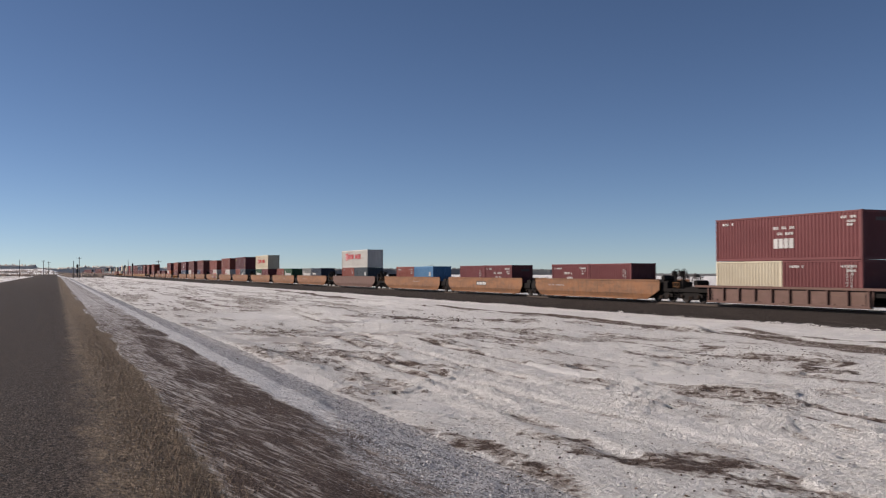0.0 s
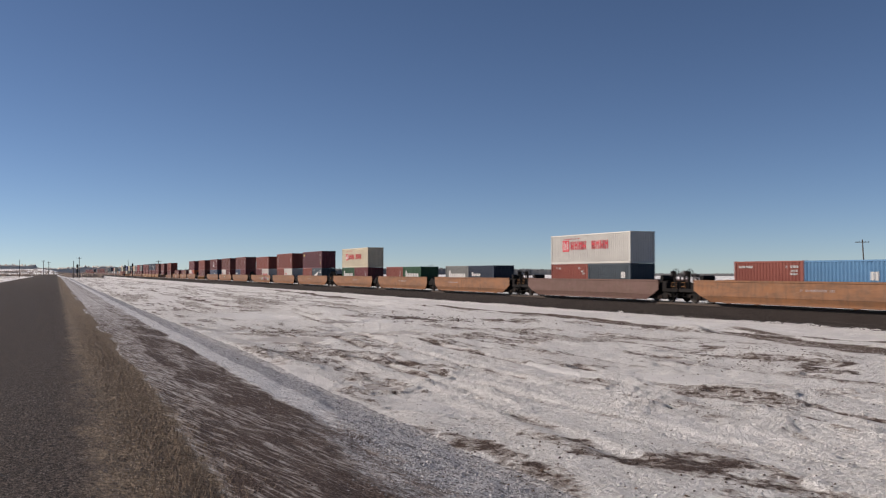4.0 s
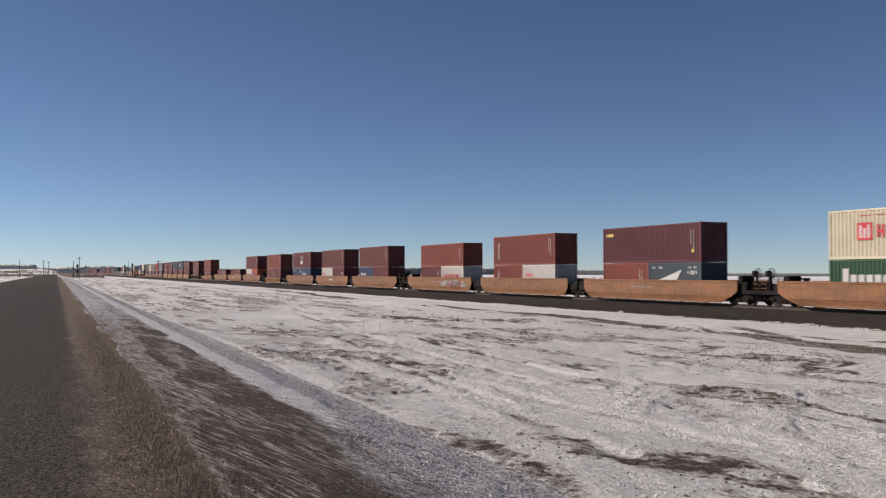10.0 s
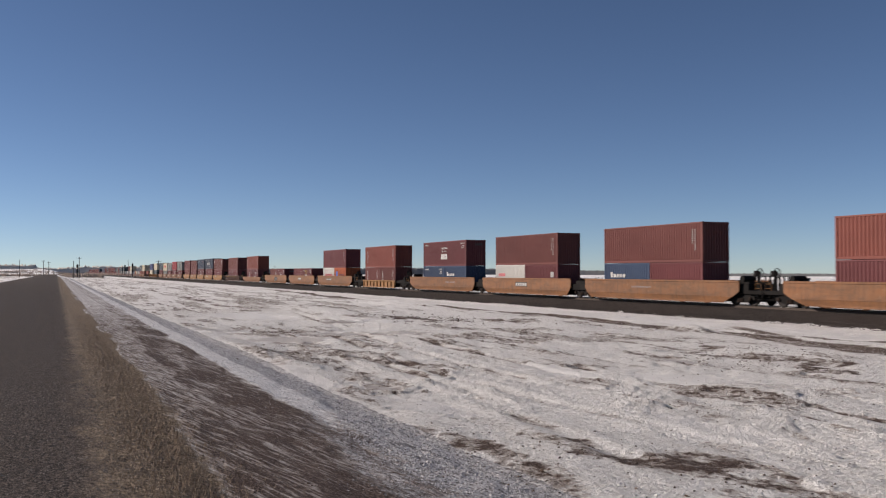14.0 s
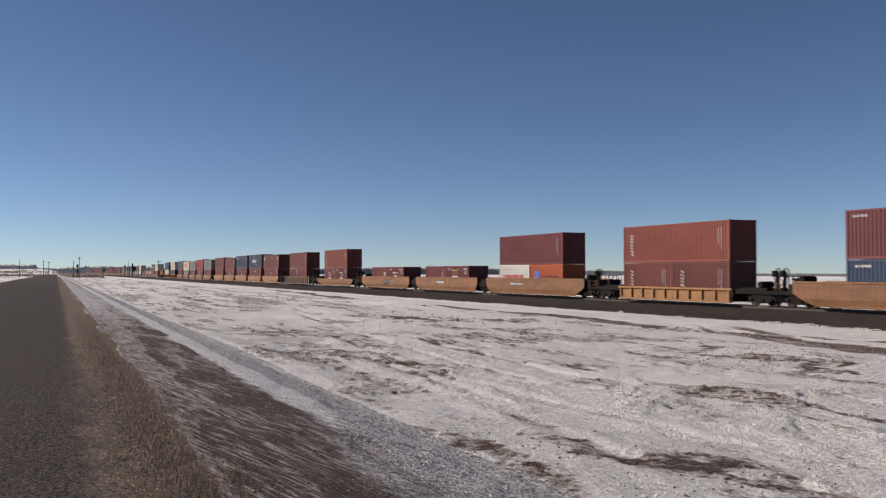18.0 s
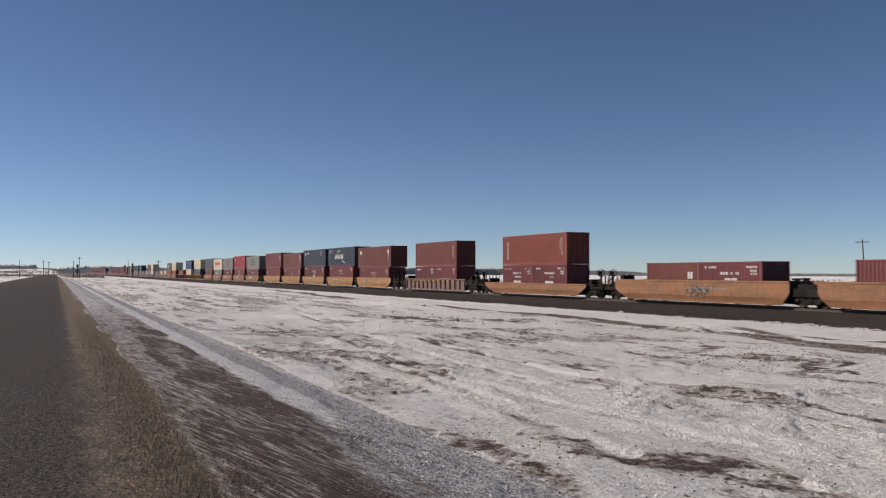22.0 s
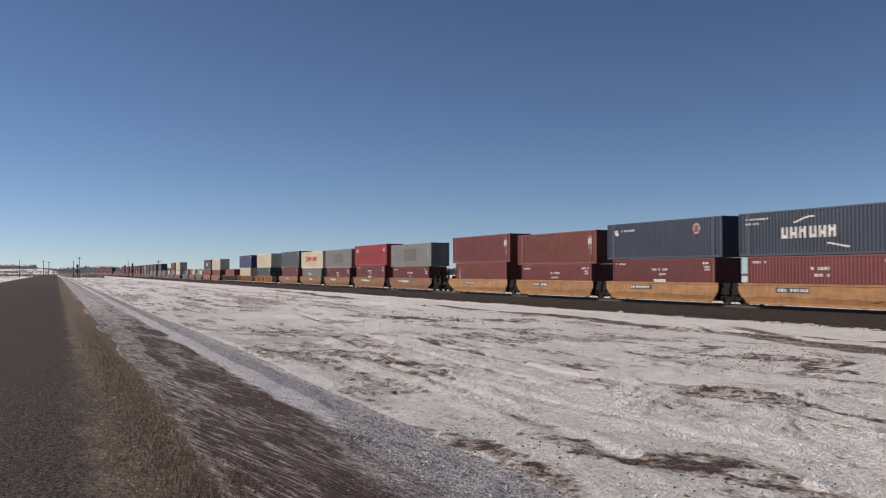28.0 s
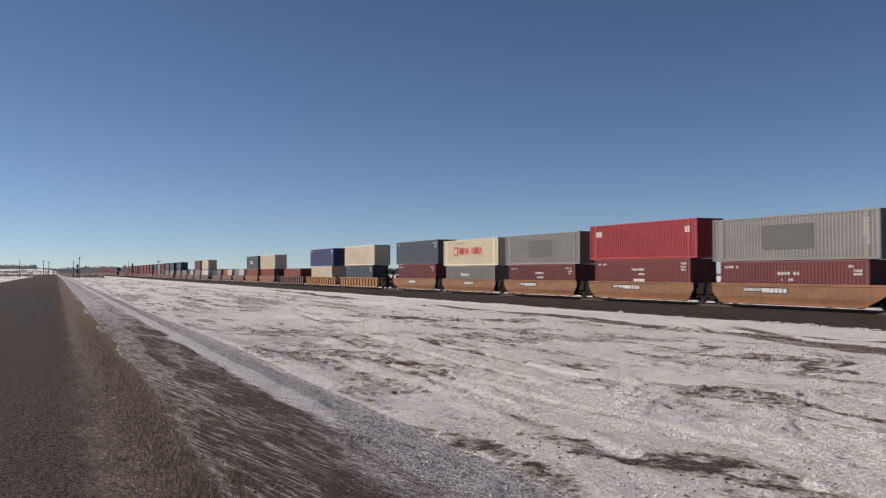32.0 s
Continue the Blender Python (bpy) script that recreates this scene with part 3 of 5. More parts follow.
# ---- containers ----
WIDE = 2.438
SIZES = {"20": (6.058, 2.591), "40": (12.192, 2.591), "40h": (12.192, 2.896), "45h": (13.716, 2.896)}


def corrugated(bm, length, z0, z1, x, outward, pitch=0.278, depth=0.05):
    """An upright sheet of trapezoid waves along y."""
    n = max(4, int(round(length / pitch)))
    step = length / n
    pts = []
    for i in range(n):
        y = -length / 2 + i * step
        pts += [(y + 0.02 * step, 0), (y + 0.4 * step, 0), (y + 0.56 * step, -depth), (y + 0.76 * step, -depth)]
    pts.append((length / 2, 0))
    low = [bm.verts.new((x + outward * d, y, z0)) for y, d in pts]
    top = [bm.verts.new((x + outward * d, y, z1)) for y, d in pts]
    for i in range(len(pts) - 1):
        bm.faces.new((low[i], low[i + 1], top[i + 1], top[i]))


def end_sheet(bm, width, z0, z1, y, outward, pitch=0.25, depth=0.045):
    n = int(round(width / pitch))
    step = width / n
    pts = []
    for i in range(n):
        x = -width / 2 + i * step
        pts += [(x + 0.02 * step, 0), (x + 0.42 * step, 0), (x + 0.62 * step, -depth), (x + 0.86 * step, -depth)]
    pts.append((width / 2, 0))
    low = [bm.verts.new((x, y + outward * d, z0)) for x, d in pts]
    top = [bm.verts.new((x, y + outward * d, z1)) for x, d in pts]
    for i in range(len(pts) - 1):
        bm.faces.new((low[i], low[i + 1], top[i + 1], top[i]))


def container_parts(root, size, paint, near=True):
    L, H = SIZES[size]
    h = WIDE / 2
    mat = M_PAINT[paint]
    key = (size, paint)

    def add(name, make, m=None, material=mat, tag=""):
        return put(name, shared((*key, name, tag), name, make, material), root, m)
    # frame of the overhang: a 45 foot box carries its posts at the 40 foot marks too
    for sx in (-1, 1):
        add("side_wall", lambda bm, sx=sx: corrugated(bm, L - 0.3, 0.15, H - 0.1, sx * (h - 0.015), sx), tag=str(sx))
    add("front_wall", lambda bm: end_sheet(bm, WIDE - 0.3, 0.15, H - 0.1, -L / 2 + 0.03, -1))

    def roof(bm):
        n = int(L / 0.42)
        for i in range(n):
            a, b = -L / 2 + 0.1 + (L - 0.2) * i / n, -L / 2 + 0.1 + (L - 0.2) * (i + 1) / n
            box(bm, -h + 0.07, h - 0.07, a, b - 0.09, H - 0.05, H - 0.018)
        box(bm, -h + 0.06, h - 0.06, -L / 2 + 0.06, L / 2 - 0.06, H - 0.06, H - 0.034)
    add("roof", roof)
    add("underside", lambda bm: box(bm, -h + 0.05, h - 0.05, -L / 2 + 0.05, L / 2 - 0.05, 0.05, 0.16), material=M_FLOOR)
    if not near:
        add("rear_doors", lambda bm: box(bm, -h + 0.06, h - 0.06, L / 2 - 0.08, L / 2 - 0.02, 0.1, H - 0.08))

        def ring(bm):
            for sy in (-1, 1):
                for sx in (-1, 1):
                    box(bm, min(sx * h, sx * (h - 0.16)), max(sx * h, sx * (h - 0.16)), min(sy * L / 2, sy * (L / 2 - 0.16)), max(sy * L / 2, sy * (L / 2 - 0.16)), 0, H)
        add("corner_posts", ring)
        return
    for sx in (-1, 1):
        def leaf(bm, sx=sx):
            a, b = sorted((0.02 * sx, (h - 0.13) * sx))
            box(bm, a, b, L / 2 - 0.07, L / 2 - 0.02, 0.16, H - 0.1)
        door = add("door", leaf, tag=str(sx))
        for f in (0.32, 0.72):
            put("locking_bar", shared((*key, "bar"), "locking_bar", lambda bm: tube(bm, (0, 0, 0.12), (0, 0, H - 0.12), 0.022, sides=6), M_SILVER), door, pose(sx * h * f, L / 2 + 0.005, 0))
        a, b = sorted((sx * (h - 0.1), sx * h))
        add("top_side_rail", lambda bm, a=a, b=b: box(bm, a, b, -L / 2 + 0.17, L / 2 - 0.17, H - 0.11, H - 0.012), tag=str(sx))
        add("bottom_side_rail", lambda bm, a=a, b=b: box(bm, a, b, -L / 2 + 0.17, L / 2 - 0.17, 0.012, 0.165), tag=str(sx))
        for sy in (-1, 1):
            add("corner_post", lambda bm: bevelled(box_bm(bm, -0.085, 0.085, -0.085, 0.085, 0.12, H - 0.12), 0.015), pose(sx * (h - 0.085), sy * (L / 2 - 0.085), 0))
            for z in (0.0, H - 0.118):
                add("corner_casting", lambda bm: bevelled(box_bm(bm, -0.089, 0.089, -0.089, 0.089, 0, 0.118), 0.012), pose(sx * (h - 0.087), sy * (L / 2 - 0.087), z))
            if size == "45h":
                add("stacking_post", lambda bm: box(bm, -0.012, 0.012, -0.16, 0.16, 0.13, H - 0.1), pose(sx * (h - 0.004), sy * 5.93, 0))
    for sy in (-1, 1):
        a, b = sorted((sy * (L / 2 - 0.12), sy * L / 2))
        add("end_header", lambda bm, a=a, b=b: box(bm, -h + 0.17, h - 0.17, a, b, H - 0.13, H - 0.01), tag=str(sy))
        add("end_sill", lambda bm, a=a, b=b: box(bm, -h + 0.17, h - 0.17, a, b, 0.01, 0.16), tag=str(sy))


def box_bm(bm, *a):
    box(bm, *a)
    return bm


def bar_rows(bm, rnd, y0, y1, z0, z1, rows, gap=0.6, fill=0.8):
    """Plain bars standing for lettering, on the side turned to the road (x = 0, facing -x)."""
    rh = (z1 - z0) / rows
    for r in range(rows):
        za, zb = z0 + r * rh + rh * 0.18, z0 + (r + 1) * rh - rh * 0.12
        y = y0
        while y < y1 - 0.05:
            w = min(rnd.uniform(0.5, 1.1) * (zb - za), y1 - y)
            if rnd.random() < fill:
                box(bm, -0.008, 0.0, y, y + w, za, zb)
            y += w + gap * (zb - za)


def decorate(root, size, marks, seed):
    """Markings on the side turned to the road, as plain shapes. y runs from the front (-) to the back (+)."""
    L, H = SIZES[size]
    x = -WIDE / 2 - 0.004
    rnd = random.Random(seed)

    def mark(name, ink, fn, label=""):
        bm = bmesh.new()
        fn(bm)
        if name == "logo":
            # every block of a logo is a piece of its own
            seen = set()
            for f in bm.faces[:]:
                if f in seen:
                    continue
                island, todo = set(), [f]
                while todo:
                    g = todo.pop()
                    if g in island:
                        continue
                    island.add(g)
                    todo += [h for e in g.edges for h in e.link_faces if h not in island]
                seen |= island
                verts = list({v for g in island for v in g.verts})
                at = {v: i for i, v in enumerate(verts)}
                me = bpy.data.meshes.new("logo_block")
                me.from_pydata([v.co[:] for v in verts], [], [[at[v] for v in g.verts] for g in island])
                me.materials.append(M_INK[ink])
                put("logo_block", me, root, pose(x, 0, 0))
            bm.free()
            return
        ob = part(name, bm, M_INK[ink], root, label)
        ob.matrix_basis = pose(x, 0, 0)
        if name in ("lettering", "swoosh", "emblem", "emblem_sign"):
            ob["kind"] = "stuff"
    for kind in marks.split():
        if kind == "endcode":        # signs high on the end wall
            bm = bmesh.new()
            y = -L / 2 - 0.002
            for i in range(4):
                box(bm, -0.1 + 0.24 * i, 0.06 + 0.24 * i, y - 0.006, y, H - 0.62, H - 0.4)
            part("end_lettering", bm, M_INK["greyer"], root)["kind"] = "stuff"
        elif kind == "codes":          # owner codes at the front end and a small one at the back
            mark("lettering", "white", lambda bm: (bar_rows(bm, rnd, -L / 2 + 0.45, -L / 2 + 1.5, H - 0.5, H - 0.28, 1), bar_rows(bm, rnd, -L / 2 + 0.5, -L / 2 + 1.1, H - 0.95, H - 0.55, 2),
                                                   bar_rows(bm, rnd, L / 2 - 1.7, L / 2 - 0.5, H - 0.5, H - 0.28, 1)))
        elif kind == "tall":         # upright column of signs near the front
            mark("lettering", "white", lambda bm: [box(bm, -0.008, 0, -L / 2 + 0.75 + 0.3 * c, -L / 2 + 0.81 + 0.3 * c, H - 0.5 - 0.16 * r - 0.11, H - 0.5 - 0.16 * r) for c in range(2) for r in range(10 - 3 * c)])
        elif kind == "column":       # tall upright word near the back
            mark("logo", "white", lambda bm: [box(bm, -0.008, 0, L / 2 - 1.3 + 0.22 * k, L / 2 - 1.19 + 0.22 * k, 0.55 + i * 0.25 + 0.06 * k, 0.69 + i * 0.25 + 0.06 * k) for i in range(int((H - 0.95) / 0.25)) for k in range(2)], "white upright block lettering")
        elif kind == "whiteblocks":
            mark("logo", "white", lambda bm: (bar_rows(bm, rnd, -1.0, 0.75, H - 0.95, H - 0.7, 1, 0.5), bar_rows(bm, rnd, -0.9, 0.5, H - 1.32, H - 1.08, 1, 0.5),
                                              [box(bm, -0.008, 0, -0.95 + 0.43 * i, -0.6 + 0.43 * i, H - 2.12, H - 1.5) for i in range(4)]), "white block logo under two lines of signs")
        elif kind == "redblocks":
            mark("emblem", "red", lambda bm: box(bm, -0.008, 0, 3.0, 4.05, 1.1, 2.1), "red square emblem")
            mark("emblem_sign", "white", lambda bm: (box(bm, -0.014, -0.009, 3.18, 3.32, 1.22, 1.98), box(bm, -0.014, -0.009, 3.45, 3.6, 1.22, 1.8), box(bm, -0.014, -0.009, 3.73, 3.87, 1.22, 1.98)))
            mark("logo", "red", lambda bm: [box(bm, -0.008, 0, yy + a, yy + b, lo, hi) for i, yy in enumerate([2.2, 1.55, 0.9, 0.25, -1.1, -1.75, -2.4, -3.05]) for a, b, lo, hi in ((0.03, 0.18, 1.24, 1.98), (0.36, 0.51, 1.24, 1.98), (0.184, 0.356, 1.5 + 0.1 * (i % 3), 1.66 + 0.1 * (i % 3)))], "row of bold red blocks")
            mark("lettering", "red", lambda bm: bar_rows(bm, rnd, 1.2, 3.9, H - 0.42, H - 0.34, 1))
        elif kind == "redsmall":
            mark("logo", "red", lambda bm: [box(bm, -0.008, 0, 1.9 - 0.46 * i + a, 2.0 - 0.46 * i + a, 1.16, 1.62) for i in range(9) for a in (0.0, 0.19)], "row of red blocks")
            mark("lettering", "pink", lambda bm: bar_rows(bm, rnd, 0.2, 2.2, H - 0.48, H - 0.4, 1))
        elif kind == "bluesquare":
            mark("emblem", "blue", lambda bm: box(bm, -0.008, 0, 1.05, 2.0, 1.15, 2.0), "square blue emblem")
            mark("lettering", "darkred", lambda bm: bar_rows(bm, rnd, -2.2, 0.6, 1.3, 1.62, 1, 0.35, 0.95))
        elif kind == "goldmid":      # two lines of yellow signs over a white block
            mark("lettering", "yellow", lambda bm: (bar_rows(bm, rnd, -0.2, 1.4, H - 0.62, H - 0.42, 1, 0.7), bar_rows(bm, rnd, 0.0, 1.3, H - 1.0, H - 0.8, 1, 0.7)))
            mark("logo", "white", lambda bm: [box(bm, -0.008, 0, -0.2 + 0.42 * i, 0.14 + 0.42 * i, 1.15, 1.45) for i in range(4)])
        elif kind == "pink":
            mark("logo", "pink", lambda bm: [box(bm, -0.008, 0, 1.0 + 0.35 * i, 1.28 + 0.35 * i, H - 1.15, H - 0.85) for i in range(4)], "small faded red mark")
        elif kind == "arcs":
            mark("logo", "white", lambda bm: [box(bm, -0.008, 0, 2.5 - 0.72 * i - (0.1 if i > 2 else 0) + a, 2.5 - 0.72 * i - (0.1 if i > 2 else 0) + b, lo, hi) for i in range(6) for a, b, lo, hi in ((0.0, 0.17, 1.08, 1.8), (0.37, 0.54, 1.08, 1.8), (0.174, 0.366, 1.1 + 0.17 * (i % 3), 1.3 + 0.17 * (i % 3)))], "row of bold white blocks")
            mark("swoosh", "white", lambda bm: [box(bm, -0.008, 0, yy, yy + 0.24, zz, zz + 0.1) for i in range(8) for yy, zz in ((0.4 + 0.2 * i, 2.35 - 0.03 * (i - 1) ** 1.3 if i else 2.35), (-2.2 + 0.2 * i, 0.42 + 0.035 * i))], "thin white arcs")
            mark("lettering", "white", lambda bm: (bar_rows(bm, rnd, 4.2, 6.2, H - 0.55, H - 0.38, 1), bar_rows(bm, rnd, 5.0, 6.2, H - 0.85, H - 0.68, 1)))
        elif kind == "shield":
            mark("emblem", "haze", lambda bm: lathe_x(bm, [(-0.006, 0.4), (0.0, 0.4)], 0, -4.2, 2.1, 16), "pale round emblem")
            mark("emblem_sign", "darkred", lambda bm: (box(bm, -0.014, -0.009, -4.4, -4.05, 1.85, 2.35), box(bm, -0.014, -0.009, -4.0, -3.9, 1.5, 2.2)))
            mark("logo", "white", lambda bm: (bar_rows(bm, rnd, 2.9, 4.9, H - 0.75, H - 0.5, 1), [tube(bm, (-0.004, 5.4 + 0.2 * a, H - 0.85 + 0.2 * b), (-0.012, 5.4 + 0.2 * a, H - 0.85 + 0.2 * b), 0.14) for a, b in ((0, 0), (1, 0), (0.5, 1), (1.4, 0.9))]), "white flower mark and signs")
        elif kind == "mid":          # two lines of signs in the middle
            mark("lettering", "white", lambda bm: (bar_rows(bm, rnd, -0.9, 0.9, H - 0.95, H - 0.68, 1, 0.5), bar_rows(bm, rnd, -0.7, 0.5, H - 1.35, H - 1.1, 1, 0.5)))
        elif kind == "midlow":
            mark("lettering", "white", lambda bm: (bar_rows(bm, rnd, -0.9, 0.9, H - 0.95, H - 0.7, 1, 0.5), bar_rows(bm, rnd, -0.7, 0.5, H - 1.3, H - 1.08, 1, 0.5), [box(bm, -0.008, 0, -0.7 + 0.36 * i, -0.4 + 0.36 * i, H - 2.0, H - 1.55) for i in range(4)]))
        elif kind == "number":
            mark("lettering", "white", lambda bm: [box(bm, -0.008, 0, -L / 2 + 0.7 + 0.3 * i, -L / 2 + 0.92 + 0.3 * i, H - 1.2, H - 0.7) for i in range(2)])
        elif kind == "rednumber":
            mark("lettering", "white", lambda bm: ([box(bm, -0.008, 0, L / 2 - 1.75 + 0.28 * i, L / 2 - 1.53 + 0.28 * i, H - 1.0, H - 0.55) for i in range(3)], [box(bm, -0.008, 0, -L / 2 + 0.8 + 0.3 * i, -L / 2 + 1.0 + 0.3 * i, H - 1.0, H - 0.55) for i in range(2)]))
        elif kind == "label":
            mark("label", "white", lambda bm: box(bm, -0.008, 0, -1.3, 1.7, 0.62, 1.12), "white label plate")
        elif kind == "panel":
            mark("patch", "greyer", lambda bm: box(bm, -0.006, 0, -2.1, 2.1, 0.75, H - 0.6), "darker grey painted-over panel")
        elif kind == "wedge":
            mark("logo", "white", lambda bm: (prism(bm, [(2.0, 1.2), (-0.3, 1.2), (-0.9, 2.05)], -0.008, 0), bar_rows(bm, rnd, -2.6, -1.5, H - 0.9, H - 0.6, 1)), "white wedge-shaped mark")
        elif kind == "bigblocks":
            mark("logo", "white", lambda bm: [box(bm, -0.008, 0, 1.6 - 0.55 * i, 2.02 - 0.55 * i, 1.05, 1.72 + 0.35 * (i < 1)) for i in range(8)], "row of bold white blocks")
        elif kind == "shortblocks":
            mark("logo", "white", lambda bm: [box(bm, -0.008, 0, 1.8 - 0.42 * i, 2.1 - 0.42 * i, H - 1.15, H - 0.72 - (0.15 if i else 0)) for i in range(5)], "short row of white blocks")
        elif kind == "gold":
            mark("warning_sticker", "yellow", lambda bm: box(bm, -0.008, 0, L / 2 - 1.5, L / 2 - 0.5, H - 0.72, H - 0.5))
            mark("warning_sticker", "black", lambda bm: (box(bm, -0.008, 0, L / 2 - 1.5, L / 2 - 1.0, H - 0.86, H - 0.724), box(bm, -0.012, -0.0085, L / 2 - 0.8, L / 2 - 0.62, H - 0.68, H - 0.54)))
            mark("warning_sticker", "yellow", lambda bm: box(bm, -0.008, 0, -L / 2 + 0.75, -L / 2 + 1.0, H - 2.2, H - 1.95))
        elif kind == "star":
            mark("logo", "white", lambda bm: (box(bm, -0.008, 0, 1.0, 1.9, 1.1, 1.9), box(bm, -0.008, 0, -0.4, 0.6, 1.1, 1.9)), "two white square marks")


PROTO = {}
MOVERS = []          # thing, its place along the track at the start, its height above the rail
FLOOR = 0.40         # floor of the wells above the rail


def container(size, paint, marks, u, z, near, tier, seed):
    words = PAINT_WORDS[paint]
    feet = {"20": "twenty-foot", "40": "forty-foot", "40h": "high-cube", "45h": "extra-long"}[size]
    shown = ""
    if "redblocks" in marks:
        shown = " with bold red markings"
    elif "panel" in marks:
        shown = " with a darker repainted panel"
    elif "arcs" in marks or "whiteblocks" in marks or "bigblocks" in marks or "column" in marks:
        shown = " with white block markings"
    rest = "on another container" if tier else "in a well car"
    label = f"{words} {feet} container{shown} {rest}"
    key = (size, paint, near)
    if key not in PROTO:
        root = new("shipping_container")
        container_parts(root, size, paint, near)
        PROTO[key] = root
        ob = root
        ob.matrix_basis = on_track(u, z)
    else:
        src = PROTO[key]
        ob = new("shipping_container")
        ob.matrix_basis = on_track(u, z)
        copies = {src: ob}
        for o in src.children_recursive:
            if o.get("mark"):
                continue
            c = o.copy()
            scene.collection.objects.link(c)
            c.parent = copies[o.parent]
            copies[o] = c
    tagged(ob, label, "container", "containers on the train")
    before = set(ob.children)
    if marks:
        decorate(ob, size, marks, seed)
        for c in ob.children:
            if c not in before:
                c["mark"] = 1
    MOVERS.append((ob, u, z))
    return ob


# ---- well cars ----
WHEELS = []          # wheelsets and their places in their trucks


def truck(car, y):
    """A two-axle truck under a car, its middle y metres along it."""
    def bolster(bm):
        box(bm, -1.0, 1.0, -0.2, 0.2, 0.36, 0.62)
        tube(bm, (0, 0, 0.5), (0, 0, 0.82), 0.3, sides=12)
    t = put("truck", shared("bolster", "truck", bolster, M_IRON), car, pose(0, y, 0))
    for sx in (-1, 1):
        def frame_side(bm, sx=sx):
            x0, x1 = sorted((sx * 0.92, sx * 1.08))
            prism(bm, [(-1.25, 0.44), (-0.95, 0.36), (-0.45, 0.22), (0.45, 0.22), (0.95, 0.36), (1.25, 0.44), (1.25, 0.62), (0.6, 0.76), (-0.6, 0.76), (-1.25, 0.62)], x0, x1)
        put("side_frame", shared(("sideframe", sx), "side_frame", frame_side, M_IRON), t)
        for dy in (-0.16, 0.0, 0.16):
            put("spring", shared("spring", "spring", lambda bm: tube(bm, (0, 0, 0.25), (0, 0, 0.5), 0.07, sides=8), M_RUST), t, pose(sx * 1.12, dy, 0))
        for dy in (-0.89, 0.89):
            put("bearing_cap", shared(("cap", sx), "bearing_cap", lambda bm, sx=sx: lathe_x(bm, [(sx * 0.0, 0.13), (sx * 0.12, 0.12), (sx * 0.16, 0.07)], 0, 0, 0.48, 10), M_RUST), t, pose(sx * 1.07, dy, 0))
    for dy in (-0.89, 0.89):
        def wheelset(bm):
            for s in (-1, 1):
                lathe_x(bm, [(s * 0.70, 0.50), (s * 0.725, 0.485), (s * 0.735, 0.46), (s * 0.82, 0.45), (s * 0.822, 0.38), (s * 0.79, 0.34), (s * 0.79, 0.17), (s * 0.84, 0.14), (s * 0.84, 0.08)], 0, 0, 0, 22)
                for k in range(6):
                    a = k * math.pi / 3
                    lathe_x(bm, [(s * 0.785, 0.035), (s * 0.81, 0.03)], 0, 0.26 * math.cos(a), 0.26 * math.sin(a), 6)
            tube(bm, (-0.75, 0, 0), (0.75, 0, 0), 0.08, sides=8)
        WHEELS.append((put("wheelset", shared("wheelset", "wheelset", wheelset, M_WHEEL), t, pose(0, dy, 0.48)), dy))
    return t


def far_truck(car, y):
    def build(bm):
        for dy in (-0.89, 0.89):
            for s in (-1, 1):
                lathe_x(bm, [(s * 0.70, 0.48), (s * 0.83, 0.45)], 0, dy, 0.48, 12)
        box(bm, -1.08, 1.08, -1.2, 1.2, 0.4, 0.7)
    put("truck", shared("far_truck", "truck", build, M_IRON), car, pose(0, y, 0))


# half length of the side, top and foot of the side above the rail, half pitch to a shared truck, place of an end truck, end of the car
WELLS = {
    "smooth": dict(half=8.65, free=9.95, top=1.70, low=0.17, foot=7.1, joint=9.92, end_truck=9.75, tip=11.9),
    "low": dict(half=9.6, free=9.6, top=1.24, low=0.2, foot=7.6, joint=9.92, end_truck=9.75, tip=11.7),
    "ribbed": dict(half=6.5, top=1.16, low=0.15, foot=6.35, joint=9.92, end_truck=8.9, tip=10.8),
    "ribbed_high": dict(half=8.9, top=1.5, low=0.16, foot=8.75, joint=9.92, end_truck=10.0, tip=11.5),
    "ribbed_mid": dict(chord=8.1, half=6.9, top=1.34, low=0.15, foot=6.8, joint=9.92, end_truck=8.9, tip=10.8),
    "pack": dict(half=6.7, free=7.5, top=1.53, low=0.2, foot=5.9, joint=7.675, end_truck=7.75, tip=9.75),
}


